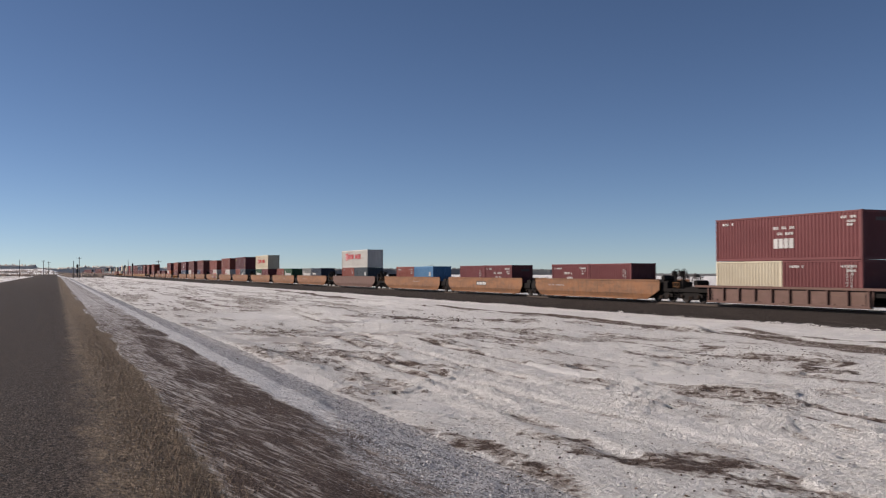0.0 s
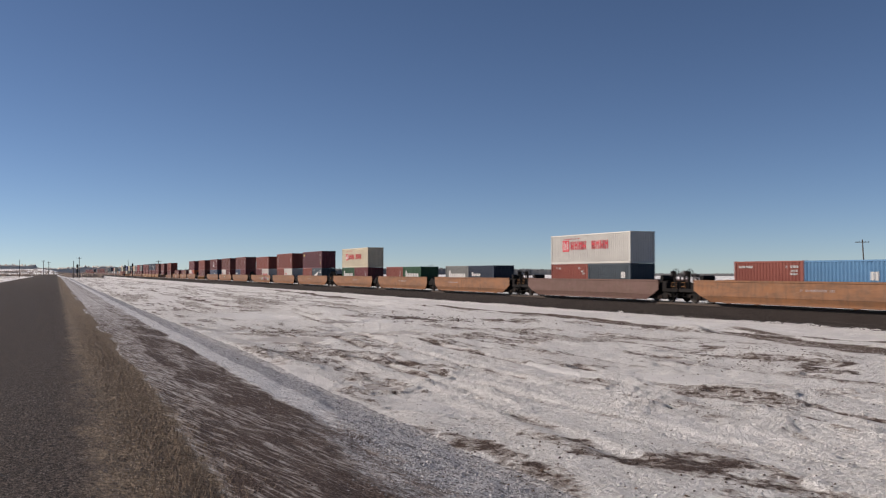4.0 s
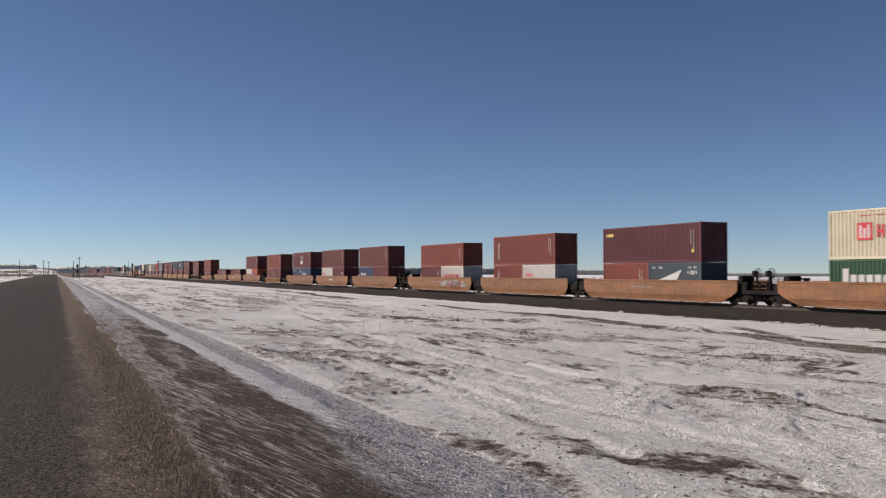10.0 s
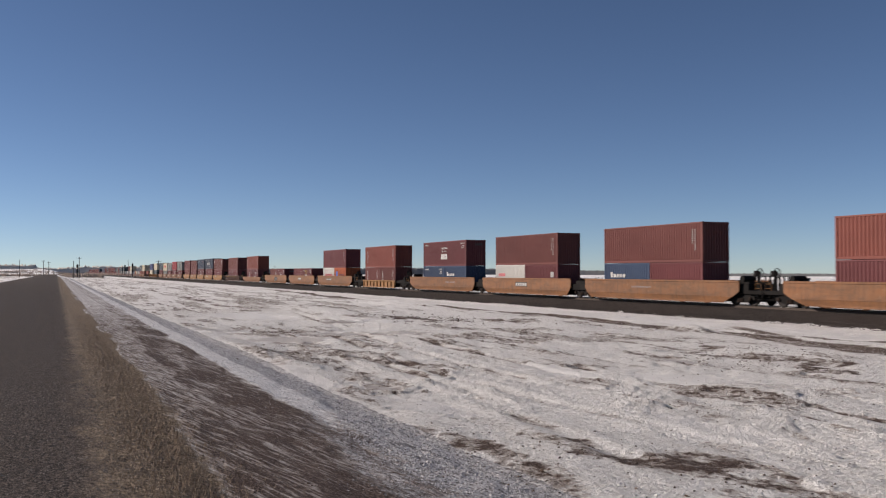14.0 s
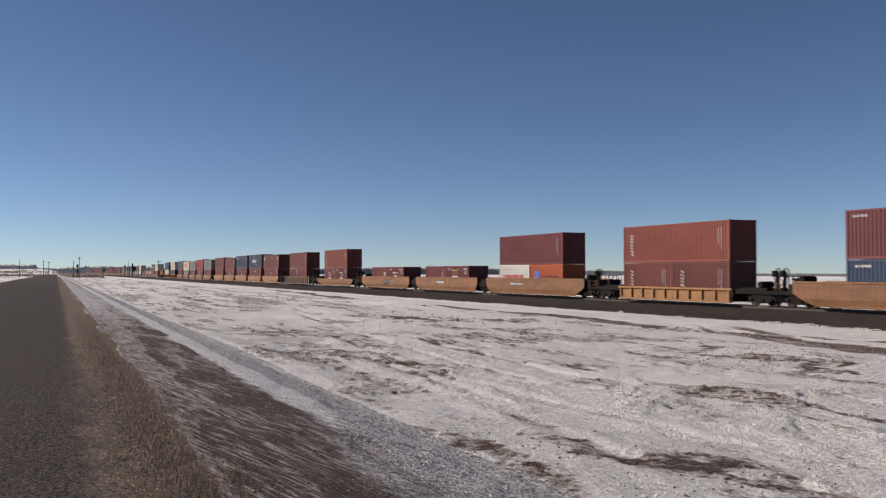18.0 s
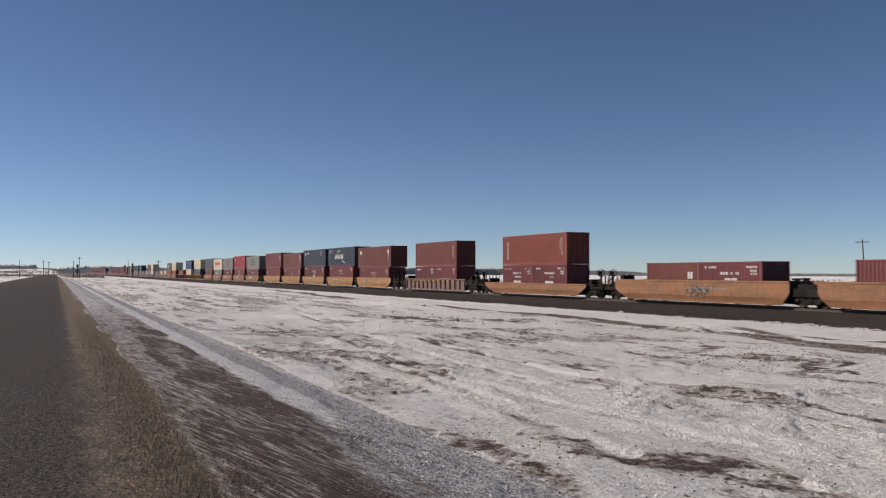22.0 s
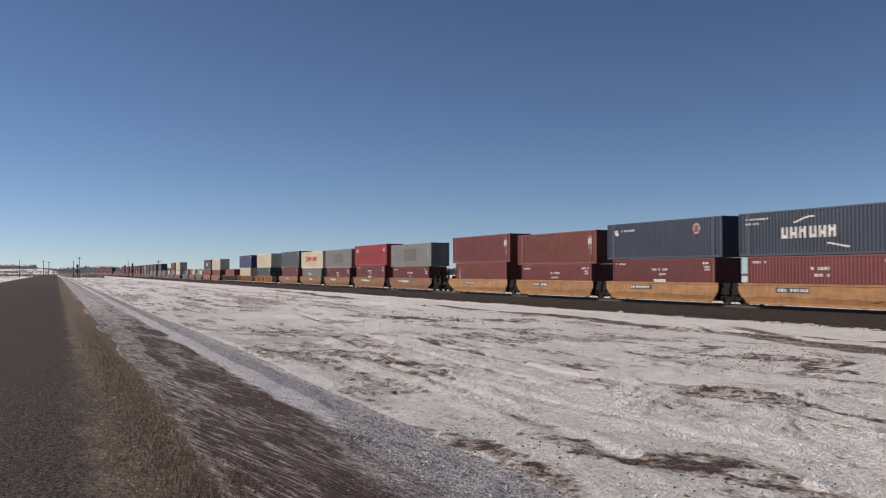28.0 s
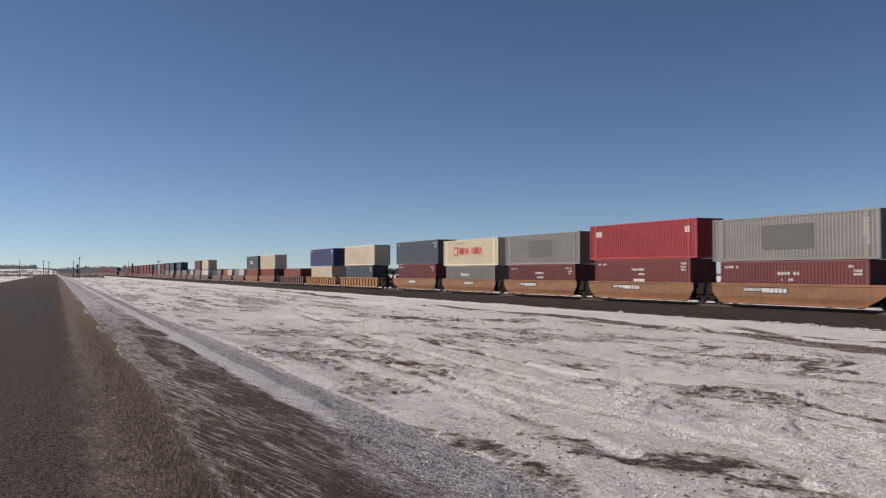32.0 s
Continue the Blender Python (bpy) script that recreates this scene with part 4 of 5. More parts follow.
def well_car(style, paint, u, first, last, near, seed, marks="", label=""):
    w = WELLS[style]
    car = new("well_car")
    mat = M_CAR[paint]
    half, top, low, foot = w["half"], w["top"], w["low"], w["foot"]
    chord = w.get("chord", half)
    ribbed = style.startswith("ribbed")
    xo = 1.46
    key = (style, paint)

    def add(name, make, m=None, material=mat, tag="", parent=None, lab=""):
        return put(name, shared((*key, name, tag), name, make, material), parent or car, m, lab)
    for sx in (-1, 1):
        if ribbed:
            def plate(bm, sx=sx):
                x0, x1 = sorted((sx * (xo - 0.2), sx * (xo - 0.15)))
                prism(bm, [(-foot, low), (foot, low), (half, top), (-half, top)], x0, x1)
            add("side_plate", plate, tag=str(sx))
            a, b = sorted((sx * (xo - 0.16), sx * (xo + 0.01)))
            add("top_chord", lambda bm, a=a, b=b: bevelled(box_bm(bm, a, b, -chord, chord, top - 0.16, top), 0.02), tag=str(sx))
            add("bottom_sill", lambda bm, a=a, b=b: bevelled(box_bm(bm, a, b, -foot, foot, low, low + 0.14), 0.02), tag=str(sx))
            n = 9 if style != "ribbed_high" else 13
            if near:
                for i in range(n + 1):
                    y = -foot + 0.15 + (2 * foot - 0.3) * i / n
                    add("rib", lambda bm: box(bm, -0.075, 0.075, -0.055, 0.055, low + 0.142, top - 0.162), pose(sx * (xo - 0.075), y, 0))
            else:
                add("ribs", lambda bm, sx=sx: [box(bm, sx * (xo - 0.075) - 0.075, sx * (xo - 0.075) + 0.075, y - 0.055, y + 0.055, low + 0.142, top - 0.162) for y in [-foot + 0.15 + (2 * foot - 0.3) * i / n for i in range(n + 1)]], tag=str(sx))
        else:
            mid = low + 0.42
            front = w["free"] if first else half      # the side runs on past the load at the outer ends
            back = w["free"] if last else half
            ends = f"{sx}{first}{last}"

            def plate(bm, sx=sx):
                x0, x1 = sorted((sx * (xo - 0.07), sx * xo))

                def end_line(end, free):
                    return [(end - 0.65 if free else end - 0.3, mid), (end - 0.02, mid + 0.36), (end, top - 0.14)]
                prism(bm, end_line(back, last) + [(-y, z) for y, z in end_line(front, first)[::-1]], x0, x1)

            def lower(bm, sx=sx):
                x0, x1 = sorted((sx * (xo - 0.07), sx * xo))
                a1, a2 = (back - 1.7, back - 0.65) if last else (back - 0.8, back - 0.3)
                b1, b2 = (front - 1.7, front - 0.65) if first else (front - 0.8, front - 0.3)
                prism(bm, [(-b1, low), (a1, low), (a2, mid - 0.003), (-b2, mid - 0.003)], x0, x1)
                for v in bm.verts:
                    if v.co.z < low + 0.01:
                        v.co.x -= sx * 0.1
            add("side_plate", plate, tag=ends)
            add("lower_plate", lower, tag=ends)
            a, b = sorted((sx * (xo - 0.12), sx * (xo + 0.035)))
            add("top_chord", lambda bm, a=a, b=b: bevelled(box_bm(bm, a, b, -front, back, top - 0.142, top), 0.02), tag=ends)
            add("bottom_sill", lambda bm, a=a, b=b, sx=sx: bevelled(box_bm(bm, a - sx * 0.09, b - sx * 0.09, -foot + 0.05, foot - 0.05, low - 0.03, low + 0.1), 0.02), tag=str(sx))
            if near:
                # fold line along the side
                add("side_crease", lambda bm, sx=sx: prism(bm, [(-foot + 0.2, low + 0.43), (foot - 0.2, low + 0.43), (foot - 0.2, low + 0.46), (-foot + 0.2, low + 0.46)], *sorted((sx * xo, sx * (xo + 0.018)))), tag=str(sx))
                for y in (-foot * 0.55, foot * 0.55, -foot * 0.93, foot * 0.93):
                    add("jacking_pad", lambda bm: box(bm, -0.09, 0.09, -0.16, 0.16, low - 0.07, low - 0.028), pose(sx * (xo - 0.2), y, 0))
    if near:
        for i in range(7):
            add("cross_bearer", lambda bm: box(bm, -xo + 0.1, xo - 0.1, -0.15, 0.15, FLOOR - 0.16, FLOOR - 0.004), pose(0, -6.0 + 2.0 * i, 0))
    else:
        add("floor_frame", lambda bm: box(bm, -xo + 0.1, xo - 0.1, -6.2, 6.2, FLOOR - 0.12, FLOOR - 0.004))
    inner = 6.32 if style != "pack" else 6.28
    for sy, is_end in ((-1, first), (1, last)):
        tip = w["tip"] if is_end else w["joint"] - 0.12
        a, b = sorted((sy * (inner + 0.1), sy * tip))
        bh = min(top, 1.1)
        add("bulkhead", lambda bm, sy=sy: box(bm, -xo + 0.15, xo - 0.15, *sorted((sy * inner, sy * (inner + 0.1))), FLOOR - 0.1, bh - 0.06), material=M_IRON, tag=str(sy))
        wide = 1.2
        if ribbed or is_end:
            add("end_platform", lambda bm, a=a, b=b: (box(bm, -wide, wide, a, b, 0.8, 1.04), box(bm, -0.6, 0.6, a, b, 0.55, 0.81)), material=M_IRON, tag=f"{sy}{is_end}")
        else:
            add("end_platform", lambda bm, a=a, b=b: (box(bm, -1.25, 1.25, a, b, 0.72, 1.2), box(bm, -0.7, 0.7, a, b, 0.5, 0.73)), material=M_IRON, tag=f"{sy}{is_end}")
        if near:
            for sx in (-1, 1):
                add("ladder", lambda bm: ([box(bm, -0.02, 0.02, y - 0.02, y + 0.02, 0.35, top + 0.1) for y in (-0.2, 0.2)], [box(bm, -0.015, 0.015, -0.2, 0.2, z - 0.015, z + 0.015) for z in (0.45, 0.75, 1.05)]), pose(sx * (1.0 if is_end else 0.9), sy * (tip - 0.5), 0), M_IRON)
            if is_end:
                add("coupler", lambda bm, sy=sy: (tube(bm, (0, 0, 0.86), (0, sy * 0.62, 0.86), 0.09), box(bm, -0.16, 0.16, *sorted((sy * 0.5, sy * 0.82)), 0.72, 1.0)), pose(0, sy * tip, 0), M_RUST, tag=str(sy))
                rail = add("end_railing", lambda bm: box(bm, -1.27, 1.27, -0.025, 0.025, 1.96, 2.0), pose(0, sy * (tip - 0.25), 0), M_IRON)
                add("mid_rail", lambda bm: box(bm, -1.25, 1.25, -0.018, 0.018, 1.42, 1.455), None, M_IRON, parent=rail)
                for xx in (-1.22, -0.8, -0.4, 0.0, 0.4, 0.8, 1.22):
                    add("post", lambda bm: box(bm, -0.02, 0.02, -0.02, 0.02, 1.0, 1.958), pose(xx, 0, 0), M_IRON, parent=rail)
                add("brake_hose", lambda bm, sy=sy: (tube(bm, (0.3, 0, 0.8), (0.3, sy * 0.3, 0.45), 0.03, sides=6), tube(bm, (0.3, sy * 0.3, 0.45), (0.3, sy * 0.7, 0.4), 0.03, sides=6)), pose(0, sy * tip, 0), M_BLACK, tag=str(sy))
                stand = add("brake_stand", lambda bm: (box(bm, -0.07, 0.07, -0.07, 0.07, 1.0, 2.3), box(bm, -0.16, 0.16, 0.072, 0.3, 1.95, 2.35)), pose(-0.85, sy * (tip - 0.75), 0), M_IRON)

                def rim(bm):
                    ring = [(0.3 * math.cos(a * math.pi / 8), 0.3 * math.sin(a * math.pi / 8)) for a in range(16)]
                    for p, q in zip(ring, ring[1:] + ring[:1]):
                        tube(bm, (p[0], -0.1, 2.2 + p[1]), (q[0], -0.1, 2.2 + q[1]), 0.025, sides=5)
                    for a in range(4):
                        tube(bm, (ring[2 * a][0], -0.1, 2.2 + ring[2 * a][1]), (ring[2 * a + 8][0], -0.1, 2.2 + ring[2 * a + 8][1]), 0.018, sides=4)
                add("brake_wheel", rim, None, M_IRON, parent=stand)
                deck = max(1.12, min(top - 0.2, 1.5))
                near_end, far_end = sorted((sy * (inner + 0.12), sy * (tip - 1.35)))
                add("end_frame", lambda bm, a=near_end, b=far_end, d=deck: (box(bm, -1.2, 1.2, a, b, 1.042, d), box(bm, -0.9, 0.9, a + 0.25, b - 0.25, d + 0.002, d + 0.1)), None, M_IRON, tag=str(sy))
                add("air_reservoir", lambda bm, d=deck: (tube(bm, (-0.95, 0, d + 0.32), (0.15, 0, d + 0.32), 0.21, sides=12), box(bm, -0.8, -0.7, -0.15, 0.15, d + 0.1, d + 0.2), box(bm, -0.1, 0.0, -0.15, 0.15, d + 0.1, d + 0.2)), pose(0, sy * (tip - 2.2), 0), M_IRON)
                add("uncoupling_lever", lambda bm, sy=sy: (tube(bm, (-1.3, sy * 0.05, 0.92), (-0.2, sy * 0.05, 0.92), 0.02, sides=5), tube(bm, (-1.3, sy * 0.05, 0.92), (-1.34, sy * 0.05, 0.62), 0.02, sides=5)), pose(0, sy * tip, 0), M_IRON, tag=str(sy))
                for sx in (-1, 1):
                    add("grab_iron", lambda bm: (tube(bm, (0, -0.25, 1.5), (0, 0.25, 1.5), 0.016, sides=5), tube(bm, (0, -0.25, 1.2), (0, 0.25, 1.2), 0.016, sides=5), tube(bm, (0, -0.25, 1.05), (0, -0.25, 1.5), 0.016, sides=5), tube(bm, (0, 0.25, 1.05), (0, 0.25, 1.5), 0.016, sides=5)), pose(sx * 1.2, sy * (tip - 0.45), 0), M_CAR["yellow"])
            else:
                add("joint_gear", lambda bm: (box(bm, -0.4, 0.4, -0.35, 0.35, 0.7, 1.25), box(bm, -1.15, -0.5, -0.38, 0.38, 0.8, min(top, 1.5)), box(bm, 0.5, 1.15, -0.38, 0.38, 0.8, min(top, 1.5)), tube(bm, (-1.25, -0.1, 0.62), (-0.3, 0.1, 1.0), 0.05, sides=6), tube(bm, (0.3, 0.1, 1.0), (1.25, -0.1, 0.62), 0.05, sides=6)), pose(0, sy * (w["joint"] - 0.5), 0), M_IRON)
    rig = truck if near else far_truck
    rig(car, -w["end_truck"] if first else -w["joint"])
    if last:
        rig(car, w["end_truck"])
    if marks:
        rnd = random.Random(seed)

        def mark(name, ink, fn, lab="", x=-xo):
            bm = bmesh.new()
            fn(bm)
            ob = part(name, bm, M_INK[ink], car, lab)
            ob.matrix_basis = pose(x - 0.003, 0, 0)
            ob["kind"] = "stuff"
        for kind in marks.split():
            if kind == "number":
                off = rnd.uniform(-4.5, 4.0)
                mark("lettering", "haze", lambda bm: bar_rows(bm, rnd, off, off + 2.6, 1.02, 1.22, 1, 0.7, 0.85))
            elif kind == "dark_number":
                off = rnd.uniform(0.7, 1.1)
                mark("number_field", "black", lambda bm: box(bm, -0.002, 0.002, off - 0.1, off + 2.6, 0.95, 1.28))
                mark("lettering", "white", lambda bm: bar_rows(bm, rnd, off, off + 2.5, 0.98, 1.25, 1, 0.6, 0.9))
            elif kind == "plate":
                off = rnd.uniform(-1.5, 1.5)
                mark("logo", "white", lambda bm: [box(bm, -0.006, 0, off + 0.36 * i, off + 0.36 * i + 0.26, 0.95, 1.22) for i in range(6)])
                mark("logo_field", "black", lambda bm: box(bm, -0.002, 0.002, off - 0.15, off + 2.2, 0.88, 1.29))
            elif kind == "scrawl":   # sprayed paint
                def blots(count, y0, y1, z0, z1, big, depth):
                    def make(bm):
                        for n in range(count):
                            cy, cz = rnd.uniform(y0, y1), rnd.uniform(z0, z1)
                            ring = [(cy + big * rnd.uniform(0.35, 1.0) * math.cos(a * 0.785), min(1.36, max(0.62, cz + 0.45 * big * rnd.uniform(0.4, 1.0) * math.sin(a * 0.785)))) for a in range(8)]
                            d = depth + 0.0004 * n
                            bm.faces.new([bm.verts.new((-d, y, z)) for y, z in ring][::-1])
                    return make
                def strokes(count, y0, y1, r, depth):
                    def make(bm):
                        for n in range(count):
                            y, z = rnd.uniform(y0, y1), rnd.uniform(0.62, 0.85)
                            for _ in range(3):
                                y2, z2 = y + rnd.uniform(-0.25, 0.4), min(1.34, max(0.62, z + rnd.uniform(-0.4, 0.55)))
                                tube(bm, (-depth, y, z), (-depth, y2, z2), r, sides=4)
                                y, z = y2, z2
                    return make
                mark("spray_paint", "haze", blots(16, -6.6, -0.6, 0.7, 1.2, 0.75, 0.004), "faded lilac sprayed patches")
                mark("spray_paint", "greyer", blots(7, -5.8, -1.5, 0.75, 1.25, 0.45, 0.012), "grey sprayed patches")
                mark("spray_paint", "teal", blots(9, -7.6, 3.0, 0.68, 1.0, 0.5, 0.017), "teal sprayed patches")
                mark("spray_paint", "pink", strokes(15, -6.4, -1.0, 0.022, 0.022), "faded pink sprayed letters")
            elif kind == "tag":
                mark("spray_paint", "white", lambda bm: [tube(bm, (0, y + 0.2 * math.sin(i), 0.4 + 0.1 * (i % 2)), (0, y + 0.25 + 0.2 * math.cos(i * 2), 1.3 - 0.12 * (i % 3)), 0.028, sides=5) for i, y in enumerate(np.arange(-2.6, 0.2, 0.17))], "white sprayed line scrawl")
            elif kind == "small_tag":
                def curls(count, r, depth, shift):
                    def make(bm):
                        for n in range(count):
                            cy, cz, ra = -1.1 + 0.24 * n + shift, 0.98 + 0.16 * math.sin(n * 2.1), 0.13 + 0.06 * (n % 3)
                            for a in range(7):
                                p, q = a * 0.75 + n, (a + 1) * 0.75 + n
                                tube(bm, (-depth, cy + ra * math.cos(p), cz + 1.3 * ra * math.sin(p)), (-depth, cy + ra * math.cos(q), cz + 1.3 * ra * math.sin(q)), r, sides=4)
                    return make
                mark("spray_paint", "black", curls(9, 0.05, 0.002, 0.05), "black shadow of sprayed letters")
                mark("spray_paint", "white", curls(9, 0.024, 0.05, 0.0), "white sprayed curly letters")
            elif kind == "gold":
                for i in range(9):
                    mark("reflector", "gold", lambda bm, i=i: box(bm, -0.004, 0, -5.6 + 1.4 * i - 0.2, -5.6 + 1.4 * i + 0.2, WELLS[style]["top"] - 0.3, WELLS[style]["top"] - 0.2))
            elif kind == "sag":
                def dent(y, p=rnd.uniform(-4, 3)):
                    return 0.66 - 0.16 * math.exp(-((y - p) / 0.5) ** 2) + 0.02 * math.sin(y * 2.3 + p)
                mark("stain_line", "black", lambda bm: [tube(bm, (0, y, dent(y)), (0, y + 0.25, dent(y + 0.25)), 0.006 + 0.012 * abs(math.sin(y * 0.9)), sides=4) for y in np.arange(-5.5, 5.0, 0.25)])
    what = {"smooth": "smooth-sided", "low": "low-sided", "ribbed": "ribbed", "ribbed_high": "tall ribbed", "ribbed_mid": "ribbed", "pack": "short articulated"}[style]
    tagged(car, label or f"weathered {paint} {what} steel container well car on the rails", "train car", "well cars of the train")
    car.matrix_basis = on_track(u, 0)
    MOVERS.append((car, u, 0.0))
    return car


def unit(style, paint, front, lower, upper, first=False, last=False, near=True, marks="number plate", seed=0, label=""):
    """One well with its load. front: place of the front of the forty-foot load at the start.
    lower: one or two loads from front to back, upper: one or none; each (size, paint, markings)."""
    mid = front + 6.096
    well_car(style, paint, mid, first, last, near, seed, marks, label)
    z = FLOOR
    if len(lower) == 2:
        for i, (size, col, mk) in enumerate(lower):
            container(size, col, mk, mid + (-3.055 if i == 0 else 3.055), z, near, 0, seed * 7 + i)
        z += 2.591 + 0.012
    elif lower:
        size, col, mk = lower[0]
        container(size, col, mk, mid, z, near, 0, seed * 7 + 2)
        z += SIZES[size][1] + 0.012
    if upper:
        size, col, mk = upper
        container(size, col, mk, mid, z, near, 1, seed * 7 + 3)


def t2(a, b, ma="codes", mb="codes"):
    return [("20", a, ma), ("20", b, mb)]


def build_train():
    F, E = dict(first=True), dict(last=True)
    both = dict(first=True, last=True)
    unit("ribbed_mid", "mauve", 36.5, t2("maroon", "cream", "codes tall", ""), ("40h", "maroon", "codes whiteblocks endcode"), **both, marks="", seed=1)
    unit("smooth", "orange", 58.5, t2("maroon", "maroon", "tall", "codes mid"), None, **F, marks="number", seed=2)
    unit("smooth", "orange", 78.4, t2("maroon", "maroon", "codes mid endcode", "tall"), None, marks="plate", seed=3)
    unit("smooth", "orange", 98.2, t2("azure", "brick", "number", "codes"), None, **E, marks="number", seed=4)
    unit("smooth", "mauve", 122.1, t2("slate", "brick", "number", "codes"), ("40", "white", "redblocks"), **both, marks="", seed=5)
    unit("smooth", "orange", 145.8, t2("navy", "grey", "shortblocks", "bigblocks"), None, **F, marks="number", seed=6)
    unit("smooth", "orange", 165.5, t2("green", "brick", "bigblocks", "tall"), None, marks="number", seed=7)
    unit("smooth", "orange", 185.4, t2("maroon", "green", "tall", "bigblocks"), ("40h", "cream", "redblocks"), **E, marks="number", seed=8)
    unit("smooth", "orange", 208.9, t2("slate", "brick", "wedge codes", "tall"), ("40h", "plum", "gold tall"), **F, marks="number", seed=9)
    unit("smooth", "orange", 228.8, t2("white", "brick", "pink", "column"), ("40h", "brick", "column tall"), marks="", seed=10)
    unit("smooth", "orange", 248.4, t2("white", "maroon", "redsmall", "tall"), ("40", "brick", "tall"), **E, marks="number scrawl", seed=11)
    unit("smooth", "orange", 272.2, t2("maroon", "blue", "", "shortblocks"), ("40h", "rust", "tall"), **F, marks="number", seed=12)
    unit("smooth", "orange", 291.8, t2("maroon", "white", "number", "pink"), ("40h", "rust", "tall"), marks="plate", seed=13)
    unit("smooth", "orange", 311.1, t2("blue", "blue", "shortblocks", "codes"), ("40h", "maroon", "codes whiteblocks endcode"), **E, marks="number", seed=14)
    unit("ribbed", "yellow", 332.95, t2("rust", "rust", "column tall", "column tall"), ("40h", "brick", "column tall"), **both, marks="", seed=15)
    unit("smooth", "orange", 354.4, t2("orange", "white", "bluesquare", "redsmall"), ("40h", "maroon", "tall"), **F, marks="dark_number", seed=16)
    unit("smooth", "orange", 373.9, t2("maroon", "maroon", "codes goldmid", "tall"), None, marks="plate", seed=17)
    unit("smooth", "orange", 393.4, t2("maroon", "rust", "codes mid endcode", "number"), None, **E, marks="number small_tag", seed=18)
    unit("low", "orange", 417.2, t2("maroon", "maroon", "codes midlow", "codes midlow"), ("40h", "brick", "column tall"), **both, marks="", seed=19)
    unit("ribbed_high", "brown", 440.6, t2("maroon", "maroon", "codes label", "codes"), ("40h", "rust", "tall"), **both, marks="gold", seed=20)
    pack1 = [("maroon", "codes mid", ("45h", "rust", "rednumber tall")), ("maroon", "codes mid", ("45h", "navy", "arcs")), ("maroon", "codes midlow", ("45h", "navy", "shield")),
             ("maroon", "codes mid", ("45h", "rust", "number tall")), ("rust", "column", ("45h", "maroon", "number tall"))]
    for i, (low, mk, up) in enumerate(pack1):
        unit("pack", "yellow", 462.4 + 15.35 * i, [("40" if i in (0, 3) else "40h", low, mk)], up, first=i == 0, last=i == 4, marks="sag dark_number", seed=30 + i)
    pack2 = [("maroon", "codes mid", ("45h", "grey", "panel tall")), ("maroon", "codes midlow", ("45h", "red", "rednumber")), ("maroon", "codes mid", ("45h", "grey", "panel")),
             ("grey", "shortblocks", ("45h", "cream", "redblocks")), ("maroon", "codes", ("45h", "slate", "codes"))]
    for i, (low, mk, up) in enumerate(pack2):
        unit("pack", "orange", 543.8 + 15.35 * i, [("40h" if i in (1, 4) else "40", low, mk)], up, first=i == 0, last=i == 4, marks="plate dark_number" if i < 3 else "plate", seed=40 + i)
    unit("ribbed_high", "yellow", 627.6, [("40h", "slate", "codes")], ("45h", "cream", "number"), **F, marks="", seed=50)
    unit("ribbed_high", "yellow", 647.3, [("40h", "cream", "number")], ("45h", "royal", "codes"), marks="", seed=51)
    unit("ribbed_high", "mauve", 667.0, [("40", "brick", "")], None, **E, marks="", seed=52)
    pack3 = [("brick", ("45h", "cream", "")), ("brick", ("40h", "slate", "star")), (["white", "grey"], None), (["cream", "orange"], None), (["grey", "blue"], None)]
    for i, (low, up) in enumerate(pack3):
        lower = [("40", low, "")] if isinstance(low, str) else t2(low[0], low[1], "", "")
        unit("pack", "mauve" if i > 1 else "orange", 687.6 + 15.35 * i, lower, up, first=i == 0, last=i == 4, near=i < 2, marks="", seed=60 + i)
    pack4 = [("white", ("40h", "cream", "")), ("grey", ("40h", "maroon", "")), (["white", "blue"], None), ("grey", None), ("grey", ("40h", "slate", ""))]
    for i, (low, up) in enumerate(pack4):
        lower = [("40", low, "")] if isinstance(low, str) else t2(low[0], low[1], "", "")
        unit("pack", "mauve", 770.5 + 15.35 * i, lower, up, first=i == 0, last=i == 4, near=False, marks="", seed=70 + i)
    tops = ["slate", "slate", "maroon", "grey", "slate", "maroon", "maroon", "brick", "maroon", "rust", "maroon", "slate", "rust", "maroon", "maroon"]
    lows = ["grey", "grey", "maroon", "grey", "rust", "maroon", "brick", "rust", "maroon", "rust", "rust", "maroon", "maroon", "rust", "maroon"]
    for j in range(3):
        for i in range(5):
            k = 5 * j + i
            unit("pack", "mauve", 853.0 + 80.9 * j + 15.35 * i, [("40", lows[k], "")], ("40h", tops[k], ""), first=i == 0, last=i == 4, near=False, marks="", seed=100 + k)
    for i in range(5):
        unit("pack", "mauve", 1096.0 + 15.35 * i, t2("grey", "maroon", "", ""), None, first=i == 0, last=i == 4, near=False, marks="", seed=130 + i)
    rnd = random.Random(12)
    for j in range(4):
        for i in range(5):
            unit("pack", "brown", 1193.0 + 80.9 * j + 15.35 * i, [("40", rnd.choice(["maroon", "rust", "brick"]), "")], ("40h", rnd.choice(["maroon", "maroon", "rust", "brick", "plum"]) if (i, j) != (0, 0) else "slate", ""), first=i == 0, last=i == 4, near=False, marks="", seed=140 + 5 * j + i)
    for j in range(2):
        for i in range(5):
            unit("pack", "brown", 1518.0 + 80.9 * j + 15.35 * i, [("40", rnd.choice(["maroon", "rust", "grey"]), "")], None, first=i == 0, last=i == 4, near=False, marks="", seed=170 + 5 * j + i)


build_train()


